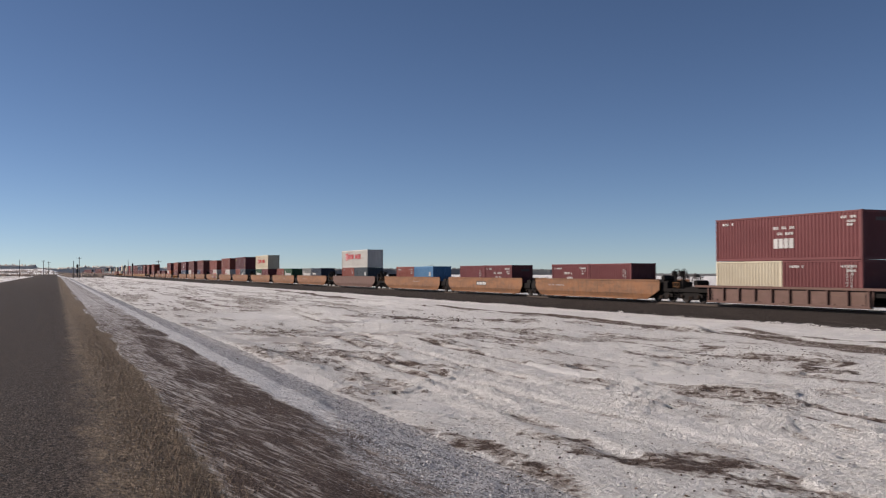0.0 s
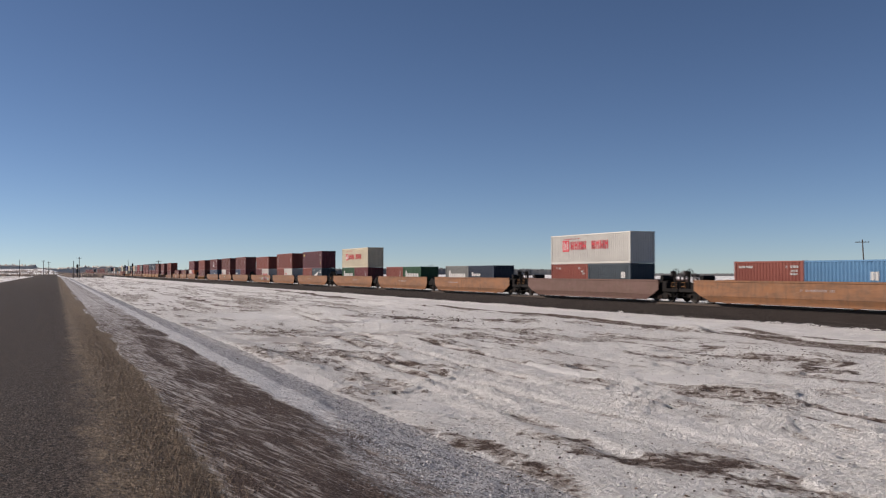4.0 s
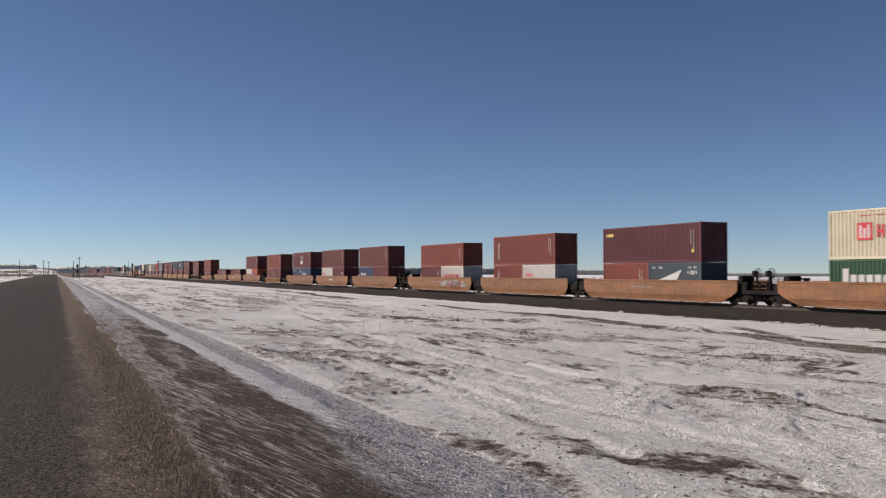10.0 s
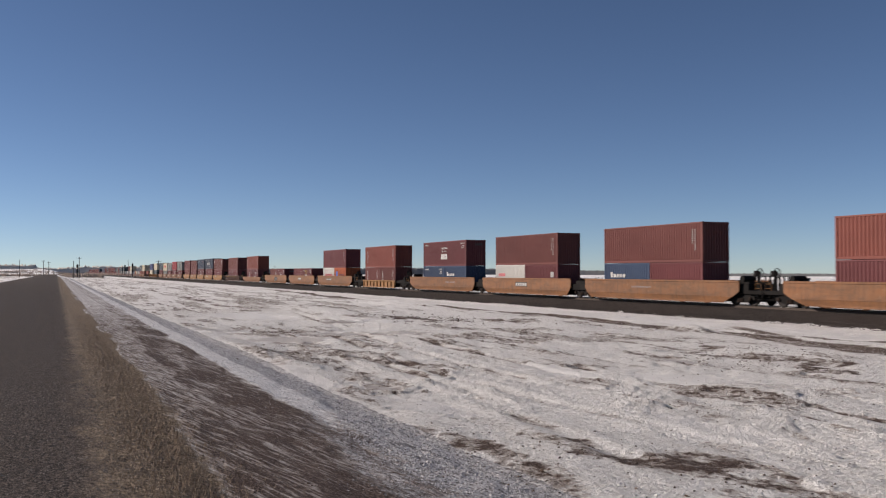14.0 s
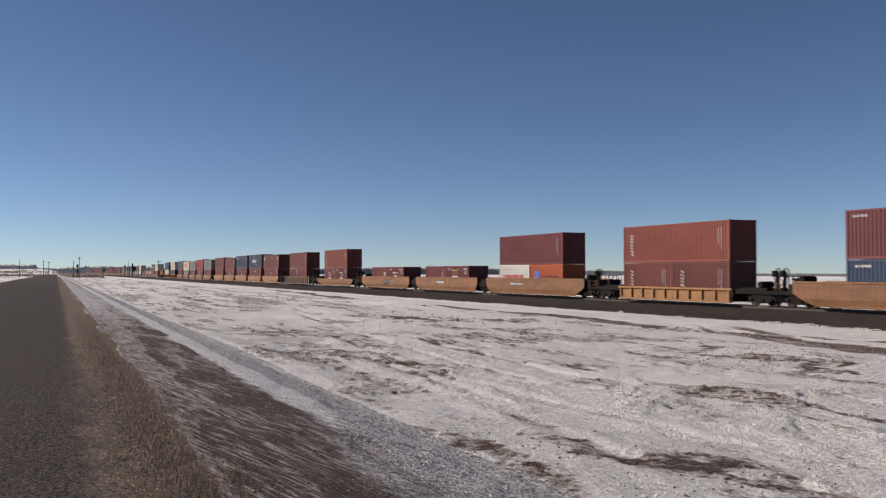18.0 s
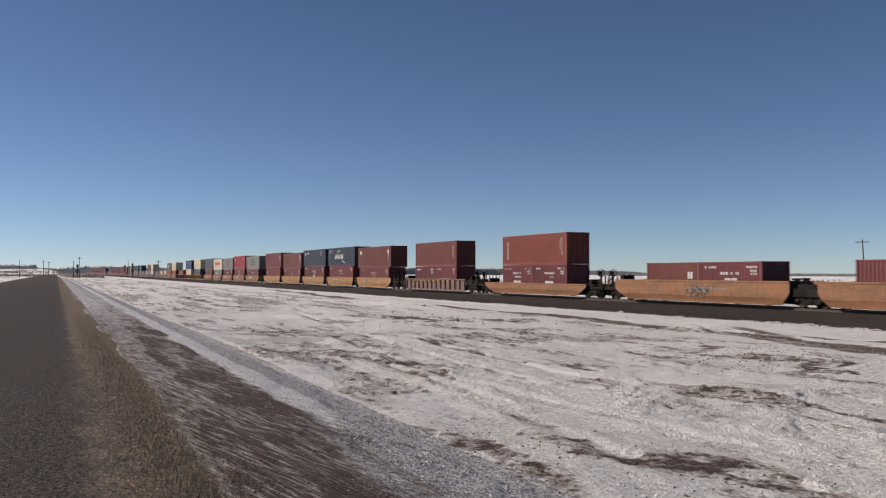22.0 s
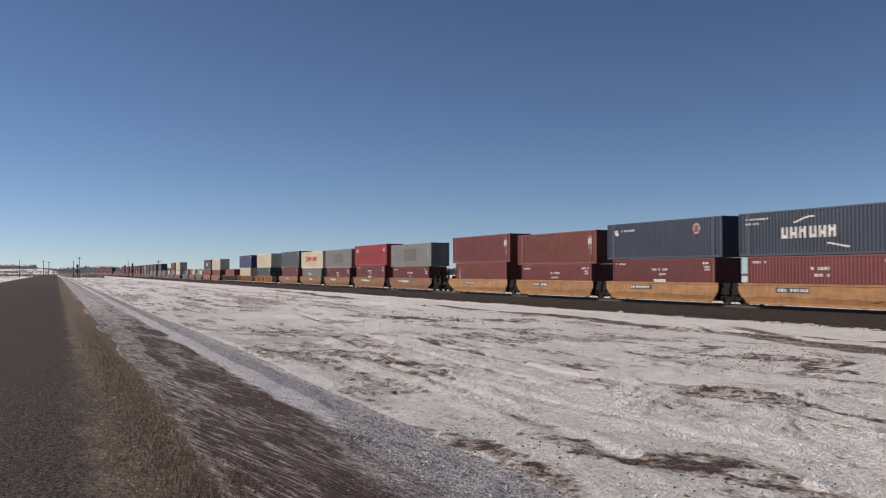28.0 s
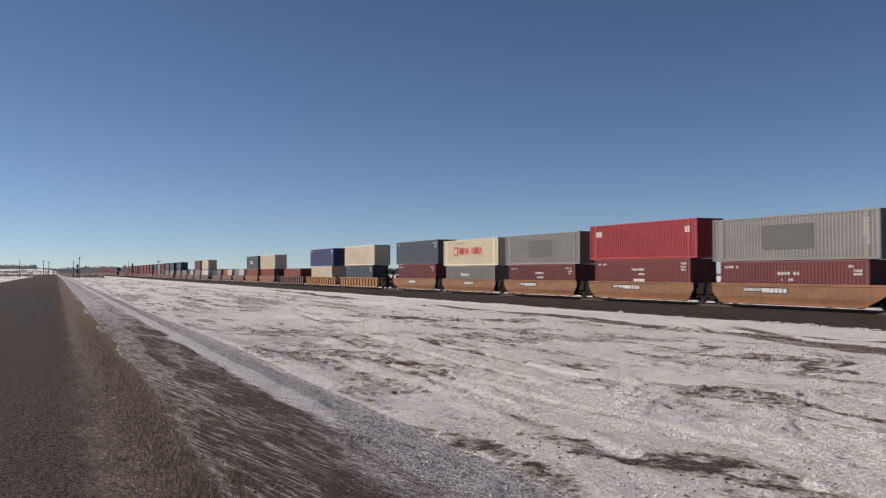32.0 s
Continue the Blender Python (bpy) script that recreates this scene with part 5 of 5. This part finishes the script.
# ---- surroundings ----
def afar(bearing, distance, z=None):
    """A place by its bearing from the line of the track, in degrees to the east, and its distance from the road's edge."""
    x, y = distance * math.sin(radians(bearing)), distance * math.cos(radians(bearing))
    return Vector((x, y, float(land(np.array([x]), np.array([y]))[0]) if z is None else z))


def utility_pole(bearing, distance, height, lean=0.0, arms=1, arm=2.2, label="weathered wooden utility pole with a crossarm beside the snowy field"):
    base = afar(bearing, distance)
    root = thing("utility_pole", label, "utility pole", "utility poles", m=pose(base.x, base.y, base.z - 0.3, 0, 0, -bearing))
    bm = bmesh.new()
    tube(bm, (0, 0, 0), (lean, 0, height + 0.3), 0.17, 0.11)
    part("post", bm, M_POLE, root)
    for i in range(arms):
        z = height - 0.25 - 0.8 * i
        bm = bmesh.new()
        box(bm, lean - arm / 2, lean + arm / 2, -0.08, 0.06, z - 0.07, z + 0.07)
        cross = part("crossarm", bm, M_POLE, root)
        for xx in (-0.45, -0.2, 0.2, 0.45):
            bm = bmesh.new()
            tube(bm, (lean + xx * arm, 0, z + 0.07), (lean + xx * arm, 0, z + 0.24), 0.05, 0.035, 6)
            part("insulator", bm, M_BLACK, cross)
    return root


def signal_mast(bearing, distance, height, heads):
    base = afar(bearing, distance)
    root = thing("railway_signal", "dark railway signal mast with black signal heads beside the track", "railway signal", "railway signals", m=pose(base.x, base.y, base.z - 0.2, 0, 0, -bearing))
    bm = bmesh.new()
    tube(bm, (0, 0, 0), (0, 0, height), 0.12, 0.1)
    part("mast", bm, M_IRON, root)
    bm = bmesh.new()
    box(bm, -0.4, 0.4, -0.4, 0.4, 0, 0.6)
    part("footing", bm, M_SHED, root)
    for z in heads:
        bm = bmesh.new()
        prism(bm, [(-0.12, z - 0.75), (0.12, z - 0.75), (0.12, z + 0.75), (-0.12, z + 0.75)], -0.42, 0.42)
        head = part("signal_head", bm, M_BLACK, root)
        for k in (-0.45, 0.0, 0.45):
            bm = bmesh.new()
            tube(bm, (0, -0.12, z + k), (0, -0.4, z + k), 0.17, 0.17, 10)
            part("hood", bm, M_BLACK, head)
    bm = bmesh.new()
    for i in range(int(height / 0.4)):
        box(bm, -0.22, 0.22, 0.14, 0.17, 0.6 + 0.4 * i, 0.64 + 0.4 * i)
    for xx in (-0.22, 0.2):
        box(bm, xx, xx + 0.03, 0.14, 0.17, 0.4, height - 0.5)
    part("ladder", bm, M_IRON, root)


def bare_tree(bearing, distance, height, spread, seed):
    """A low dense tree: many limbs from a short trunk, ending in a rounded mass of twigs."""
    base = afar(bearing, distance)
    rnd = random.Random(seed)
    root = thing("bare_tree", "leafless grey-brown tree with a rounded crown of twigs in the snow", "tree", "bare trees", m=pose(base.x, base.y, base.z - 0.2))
    bm = bmesh.new()
    tube(bm, (0, 0, 0), (0.1, 0, height * 0.3), 0.24, 0.16, 7)
    part("trunk", bm, M_HAZED_TWIG, root)
    twigs = bmesh.new()

    def grow(p, d, length, r, depth):
        q = p + d * length
        tube(twigs, p, q, r, r * 0.65, 4 if depth > 2 else 3)
        if depth == 0:
            return
        for _ in range(4 if depth > 1 else 7):
            nd = (d + Vector((rnd.uniform(-1, 1) * spread, rnd.uniform(-1, 1) * spread, rnd.uniform(-0.75, 0.6)))).normalized()
            grow(q, nd, length * rnd.uniform(0.6, 0.85), r * 0.68, depth - 1)
    for k in range(9):
        a = k * 0.7 + rnd.uniform(-0.2, 0.2)
        out = rnd.uniform(0.2, 1.3) * spread
        d = Vector((out * math.cos(a), out * math.sin(a), 1)).normalized()
        grow(Vector((0.07, 0, height * rnd.uniform(0.12, 0.3))), d, height * 0.22, 0.09, 4)
    part("crown", twigs, M_HAZED_TWIG, root)


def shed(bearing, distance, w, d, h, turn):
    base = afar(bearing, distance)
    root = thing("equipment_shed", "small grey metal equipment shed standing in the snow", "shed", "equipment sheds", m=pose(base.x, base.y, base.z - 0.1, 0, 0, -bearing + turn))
    bm = bmesh.new()
    box(bm, -w / 2, w / 2, -d / 2, d / 2, 0, h)
    part("wall", bevelled(bm, 0.03), M_SHED, root)
    bm = bmesh.new()
    prism(bm, [(-d / 2 - 0.15, h + 0.002), (d / 2 + 0.15, h + 0.002), (d / 2 + 0.15, h + 0.1), (0, h + 0.28), (-d / 2 - 0.15, h + 0.1)], -w / 2 - 0.15, w / 2 + 0.15)
    part("roof", bm, M_IRON, root)
    bm = bmesh.new()
    box(bm, -0.45, 0.45, -d / 2 - 0.04, -d / 2 - 0.003, 0.1, 2.05)
    part("door", bm, M_BLACK, root)


def blob(bm, c, rx, ry, rz, rnd):
    """A ragged clump: a low sphere with uneven points."""
    rings = []
    for k, (zz, rr) in enumerate(((0.0, 0.9), (0.45, 1.0), (0.8, 0.6))):
        rings.append([bm.verts.new((c[0] + rx * rr * math.cos(a) * rnd.uniform(0.7, 1.2), c[1] + ry * rr * math.sin(a) * rnd.uniform(0.7, 1.2), c[2] + rz * zz * rnd.uniform(0.85, 1.15))) for a in [i * 2 * math.pi / 6 for i in range(6)]])
    tip = bm.verts.new((c[0], c[1], c[2] + rz * rnd.uniform(0.95, 1.2)))
    for a, b in zip(rings, rings[1:]):
        for i in range(6):
            j = (i + 1) % 6
            bm.faces.new((a[i], a[j], b[j], b[i]))
    for i in range(6):
        bm.faces.new((rings[-1][i], rings[-1][(i + 1) % 6], tip))


FOOT = 8.0           # depth of the foot of the far belts under the road


def far_woods(name, stops, distance, depth, count, material, label, category, seed, size=9.0):
    """A belt of trees or brush. stops: bearing and height of the tops over the eye's level."""
    rnd = random.Random(seed)
    bm = bmesh.new()
    b0, b1 = stops[0][0], stops[-1][0]
    # the dense lower body of the belt
    n = max(8, int((b1 - b0) * 12))
    rows = []
    for i in range(n + 1):
        b = b0 + (b1 - b0) * i / n
        t = EYE + np.interp(b, [s[0] for s in stops], [s[1] for s in stops])
        h = max(0.3, (t + FOOT) * rnd.uniform(0.8, 0.97))
        rows.append([bm.verts.new(afar(b, distance + off, -FOOT + (h if up else 0))) for off, up in ((-depth, 0), (-depth * (0.98 if distance > 1000 else 0.5), 1), (depth * 0.5, 1), (depth, 0))])
    for a, c in zip(rows, rows[1:]):
        for k in range(3):
            bm.faces.new((a[k], c[k], c[k + 1], a[k + 1]))
    for _ in range(count):
        b = rnd.uniform(b0, b1)
        top = EYE + np.interp(b, [s[0] for s in stops], [s[1] for s in stops])
        dist = distance + rnd.uniform(min(0.0, 1.4 * size - depth), depth)
        p = afar(b, dist, -FOOT)
        h = max(0.3, (top + FOOT) * rnd.uniform(0.85, 0.95))
        w = size * rnd.uniform(0.5, 1.2)
        blob(bm, p, w, w, h, rnd)
    for f in bm.faces:
        f.smooth = True
    tagged(new(name, mesh_of(name, bm, material)), label, category, kind="stuff")


def build_surroundings():
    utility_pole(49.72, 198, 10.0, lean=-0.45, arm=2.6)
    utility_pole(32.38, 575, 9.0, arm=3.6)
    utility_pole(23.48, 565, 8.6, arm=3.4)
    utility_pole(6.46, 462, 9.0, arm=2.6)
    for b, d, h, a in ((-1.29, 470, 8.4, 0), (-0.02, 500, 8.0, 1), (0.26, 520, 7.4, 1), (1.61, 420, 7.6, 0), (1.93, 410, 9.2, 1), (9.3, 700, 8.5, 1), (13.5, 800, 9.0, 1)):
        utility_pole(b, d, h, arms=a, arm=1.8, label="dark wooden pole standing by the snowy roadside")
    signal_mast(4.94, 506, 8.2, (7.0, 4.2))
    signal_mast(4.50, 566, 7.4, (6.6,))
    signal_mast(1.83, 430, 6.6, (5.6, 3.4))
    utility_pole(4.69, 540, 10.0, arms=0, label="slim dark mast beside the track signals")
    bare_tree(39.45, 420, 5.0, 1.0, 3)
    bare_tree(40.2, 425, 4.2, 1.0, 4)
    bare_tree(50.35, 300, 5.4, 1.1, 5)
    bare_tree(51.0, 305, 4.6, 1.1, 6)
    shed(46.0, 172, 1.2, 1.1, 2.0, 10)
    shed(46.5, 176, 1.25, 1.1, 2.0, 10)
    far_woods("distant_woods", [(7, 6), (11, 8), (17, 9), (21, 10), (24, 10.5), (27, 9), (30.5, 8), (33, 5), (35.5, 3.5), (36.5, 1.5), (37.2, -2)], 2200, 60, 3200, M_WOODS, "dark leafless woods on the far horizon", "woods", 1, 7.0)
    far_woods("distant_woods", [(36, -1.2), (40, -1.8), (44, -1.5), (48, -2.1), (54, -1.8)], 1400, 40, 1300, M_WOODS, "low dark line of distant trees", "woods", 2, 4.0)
    far_woods("distant_woods", [(-3.2, 14.5), (-2.3, 13.0), (-1.9, 14.0), (-1.5, 12.5), (-1.1, 14.0), (-0.8, 13.0), (-0.5, 14.5), (-0.38, 9.0), (-0.3, 7.0)], 1720, 30, 160, M_HAZEWOODS, "clump of bare trees beyond the road", "woods", 3, 7.0)
    far_woods("distant_woods", [(-3.2, 9.0), (0, 9.5), (1.8, 10.0), (2.3, 13.0), (4.0, 13.0), (7.5, 10.5)], 2000, 50, 420, M_HAZEWOODS, "hazy belt of distant bare trees", "woods", 4, 8.0)
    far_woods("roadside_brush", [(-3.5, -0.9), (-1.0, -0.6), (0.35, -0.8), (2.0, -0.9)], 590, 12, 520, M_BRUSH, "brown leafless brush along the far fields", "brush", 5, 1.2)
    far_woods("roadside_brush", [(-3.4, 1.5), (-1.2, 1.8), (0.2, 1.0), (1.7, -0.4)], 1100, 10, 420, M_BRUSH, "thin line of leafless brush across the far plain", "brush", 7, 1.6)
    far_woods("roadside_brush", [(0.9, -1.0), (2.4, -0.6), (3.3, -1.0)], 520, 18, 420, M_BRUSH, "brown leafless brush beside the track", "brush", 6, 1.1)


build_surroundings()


# ---- loose litter of the ground ----
def chunks(name, count, place, size, material, label, category, seed, squash=0.7):
    """Many small angular lumps lying on the land, in one mesh."""
    rnd = random.Random(seed)
    xs, ys = [], []
    tries = 0
    while len(xs) < count and tries < count * 30:
        tries += 1
        p = place(rnd)
        if p:
            xs.append(p[0])
            ys.append(p[1])
    xa, ya = np.array(xs), np.array(ys)
    qa = xa - 0.012 * ya
    zs = np.where((qa > -8.3) & (qa < 0.41), -0.0045 * np.abs(qa + 4) ** 1.5, land(xa, ya))
    verts, faces = [], []
    form = [(1, 0, 0), (-1, 0, 0), (0, 1, 0), (0, -1, 0), (0, 0, 1), (0, 0, -1)]
    tris = [(0, 2, 4), (2, 1, 4), (1, 3, 4), (3, 0, 4), (2, 0, 5), (1, 2, 5), (3, 1, 5), (0, 3, 5)]
    for x, y, z in zip(xs, ys, zs):
        r = size[0] + (size[1] - size[0]) * rnd.random() ** 2.2
        turn = rnd.uniform(0, 6.28)
        c, s = math.cos(turn), math.sin(turn)
        n = len(verts)
        for a, b, d in form:
            k = r * rnd.uniform(0.6, 1.25)
            a, b = a + rnd.uniform(-0.35, 0.35), b + rnd.uniform(-0.35, 0.35)
            verts.append((x + k * (a * c - b * s), y + k * (a * s + b * c), z + squash * k * (d + 0.25)))
        faces += [tuple(n + i for i in t) for t in tris]
    me = bpy.data.meshes.new(name)
    me.from_pydata(verts, [], faces)
    me.materials.append(material)
    tagged(new(name, me), label, category, kind="stuff")


def thinning(rnd, near=5.0, far=90.0):
    """Distances that thin out evenly to the eye."""
    return near * (far / near) ** rnd.random()


def litter():
    def in_band(lo, hi, far=90.0):
        def place(rnd):
            y = thinning(rnd, 5.0, far)
            return rnd.uniform(lo, hi) + 0.012 * y, y
        return place
    chunks("ice_rubble", 24000, in_band(3.6, 5.45), (0.005, 0.02), M_ICE, "crushed ice and snow crumbs along the ditch bank", "ice", 1)
    chunks("soil_clods", 6000, in_band(1.3, 4.4), (0.004, 0.016), M_CLOD, "frozen brown clods on the muddy verge", "soil", 2)

    def over_field(rnd):
        y = thinning(rnd, 6.0, 60.0)
        x = rnd.uniform(5.4, 36)
        if x > 9 + y * 1.35 or (math.sin(x * 1.3 + 0.7 * math.sin(y * 0.6)) + math.sin(y * 0.55 + x * 0.4)) < 0.2 and rnd.random() < 0.6:
            return None
        if any(abs(x - p[0]) < p[2] * 1.3 and abs(y - p[1]) < p[3] * 1.3 for p in PATCHES):
            return None
        return x, y
    chunks("snow_lumps", 42000, over_field, (0.006, 0.032), M_SNOW, "broken lumps of crusted snow on the field", "snow", 3, 0.45)
    chunks("soil_clods", 3500, over_field, (0.005, 0.02), M_CLOD, "brown crumbs of soil strewn over the snow", "soil", 9, 0.6)
    chunks("ice_rubble", 2500, in_band(2.4, 4.2), (0.003, 0.011), M_ICE, "ice crumbs scattered over the muddy verge", "ice", 10)
    chunks("soil_clods", 2500, lambda rnd: (lambda p: (p[0] + rnd.gauss(0, p[2]), p[1] + rnd.gauss(0, p[3])))(rnd.choice(PATCHES)), (0.006, 0.03), M_CLOD, "dark frozen clods in the bare patches", "soil", 4)
    def on_road(rnd):
        y = thinning(rnd, 5.0, 60.0)
        q = rnd.uniform(-3.5, 1.0) if y < 14 else rnd.uniform(-8.0, 0.9)
        return q + 0.012 * y, y
    chunks("road_gravel", 38000, on_road, (0.004, 0.012), M_GRAVEL, "loose grit and small stones on the asphalt", "gravel", 5, 0.6)

    def dark_heap(rnd):
        y = rnd.gauss(21.5, 1.6)
        return 20.3 + rnd.gauss(0, 1.4) + (y - 21.5) * 0.4, y
    chunks("soil_clods", 420, dark_heap, (0.012, 0.05), M_CLOD, "dark frozen clods scattered over the snow", "soil", 6, 0.55)
    chunks("soil_clods", 500, lambda rnd: (21.0 + rnd.gauss(0, 1.6), 48 + rnd.gauss(0, 3.5)), (0.02, 0.08), M_CLOD, "dark frozen clods beside the rutted track", "soil", 7, 0.55)
    chunks("snow_lumps", 350, lambda rnd: (25.2 + rnd.gauss(0, 1.6), 40 + rnd.gauss(0, 5)), (0.02, 0.06), M_SNOW, "heap of broken snow chunks", "snow", 8, 0.5)
    chunks("snow_lumps", 700, lambda rnd: (24.8 + rnd.gauss(0, 1.3), 31 + rnd.gauss(0, 2.8)), (0.015, 0.05), M_SNOW, "broken lumps of snow along the ploughed ridge", "snow", 11, 0.5)
    # stones of the ballast's near slope
    rnd = random.Random(7)
    verts, faces = [], []
    for _ in range(9000):
        s = 26 * (170 / 26) ** rnd.random()
        x = rnd.uniform(-5.8, -1.0)
        m = on_track(s)
        z = float(np.interp(x, [-6.0, -4.3, -3.6, -3.2, -1.95, -1.3], [-0.695, -0.64, -0.6, -0.52, -0.2, -0.17]))
        r = rnd.uniform(0.02, 0.055)
        n = len(verts)
        for a, b, d in ((1, 0, 0), (-0.7, 0.8, 0), (-0.6, -0.8, 0), (0, 0, 0.9)):
            verts.append(m @ Vector((x + r * a * rnd.uniform(0.6, 1.3), r * b * rnd.uniform(0.6, 1.3) + r * rnd.uniform(-0.3, 0.3), z + r * d)))
        faces += [(n, n + 1, n + 3), (n + 1, n + 2, n + 3), (n + 2, n, n + 3)]
    me = bpy.data.meshes.new("ballast_stones")
    me.from_pydata(verts, [], faces)
    me.materials.append(M_STONE)
    tagged(new("ballast_stones", me), "loose grey stones on the ballast slope", "stones", kind="stuff")
    # dry grass of the verge
    verts, faces = [], []
    rnd = random.Random(8)
    xs, ys = [], []
    for _ in range(32000):
        y = thinning(rnd, 5.0, 48.0)
        q = rnd.gauss(0.98, 0.26) if rnd.random() < 0.88 else rnd.uniform(0.3, 1.9)
        if q < 0.35 or rnd.random() < 0.95 * float(ease(y, 14.0, 44.0)):
            continue
        xs.append(q + 0.012 * y)
        ys.append(y)
    for x, y, z in zip(xs, ys, land(np.array(xs), np.array(ys))):
        h, w = rnd.uniform(0.012, 0.045) * (1.7 if rnd.random() < 0.05 else 1), rnd.uniform(0.0015, 0.0035) * (1 + y / 25)
        a = rnd.uniform(0, 6.28)
        dx, dy = math.cos(a), math.sin(a)
        lean = rnd.uniform(0.2, 1.0) * h
        n = len(verts)
        verts += [(x - w * dy, y + w * dx, z - 0.01), (x + w * dy, y - w * dx, z - 0.01), (x + lean * dx + w * 0.3, y + lean * dy, z + h)]
        faces.append((n, n + 1, n + 2))
    me = bpy.data.meshes.new("dry_grass")
    me.from_pydata(verts, [], faces)
    me.materials.append(M_STRAW)
    tagged(new("dry_grass", me), "short dry yellow-brown grass along the road", "grass", kind="stuff")


litter()


def ties():
    """Wooden ties, each a piece of the track where the camera passes nearest, the rest joined."""
    bed = bpy.data.objects["ballast_bed"]
    bm = bmesh.new()
    box(bm, -1.3, 1.3, -0.115, 0.115, -0.19, -0.135)
    me = mesh_of("tie", bm, M_TIE)
    for i in range(220):
        m = on_track(22 + 0.52 * i)
        put("tie", me, bed, m @ pose(0, 0, -0.02))


ties()


def motions():
    """The train rolls past at a steady speed."""
    for ob, u, z in MOVERS:
        times = (0, 32) if u < 90 else (0, 4, 8, 12, 16, 20, 24, 28, 32)
        walk(ob, [(t, on_track(u - SPEED * t, z)) for t in times])
    # the wheels roll: one set of rows for the leading and one for the trailing axles
    spin = math.degrees(SPEED / 0.48)
    leaders = {}
    for ob, dy in WHEELS:
        if dy not in leaders:
            walk(ob, [(i / FPS, pose(0, dy, 0.48, spin * i / FPS)) for i in range(32 * FPS + 1)])
            leaders[dy] = ob.animation_data
        else:
            ob.rotation_mode = "QUATERNION"
            keys = ob.animation_data_create()
            keys.action = leaders[dy].action
            keys.action_slot = leaders[dy].action_slot


motions()
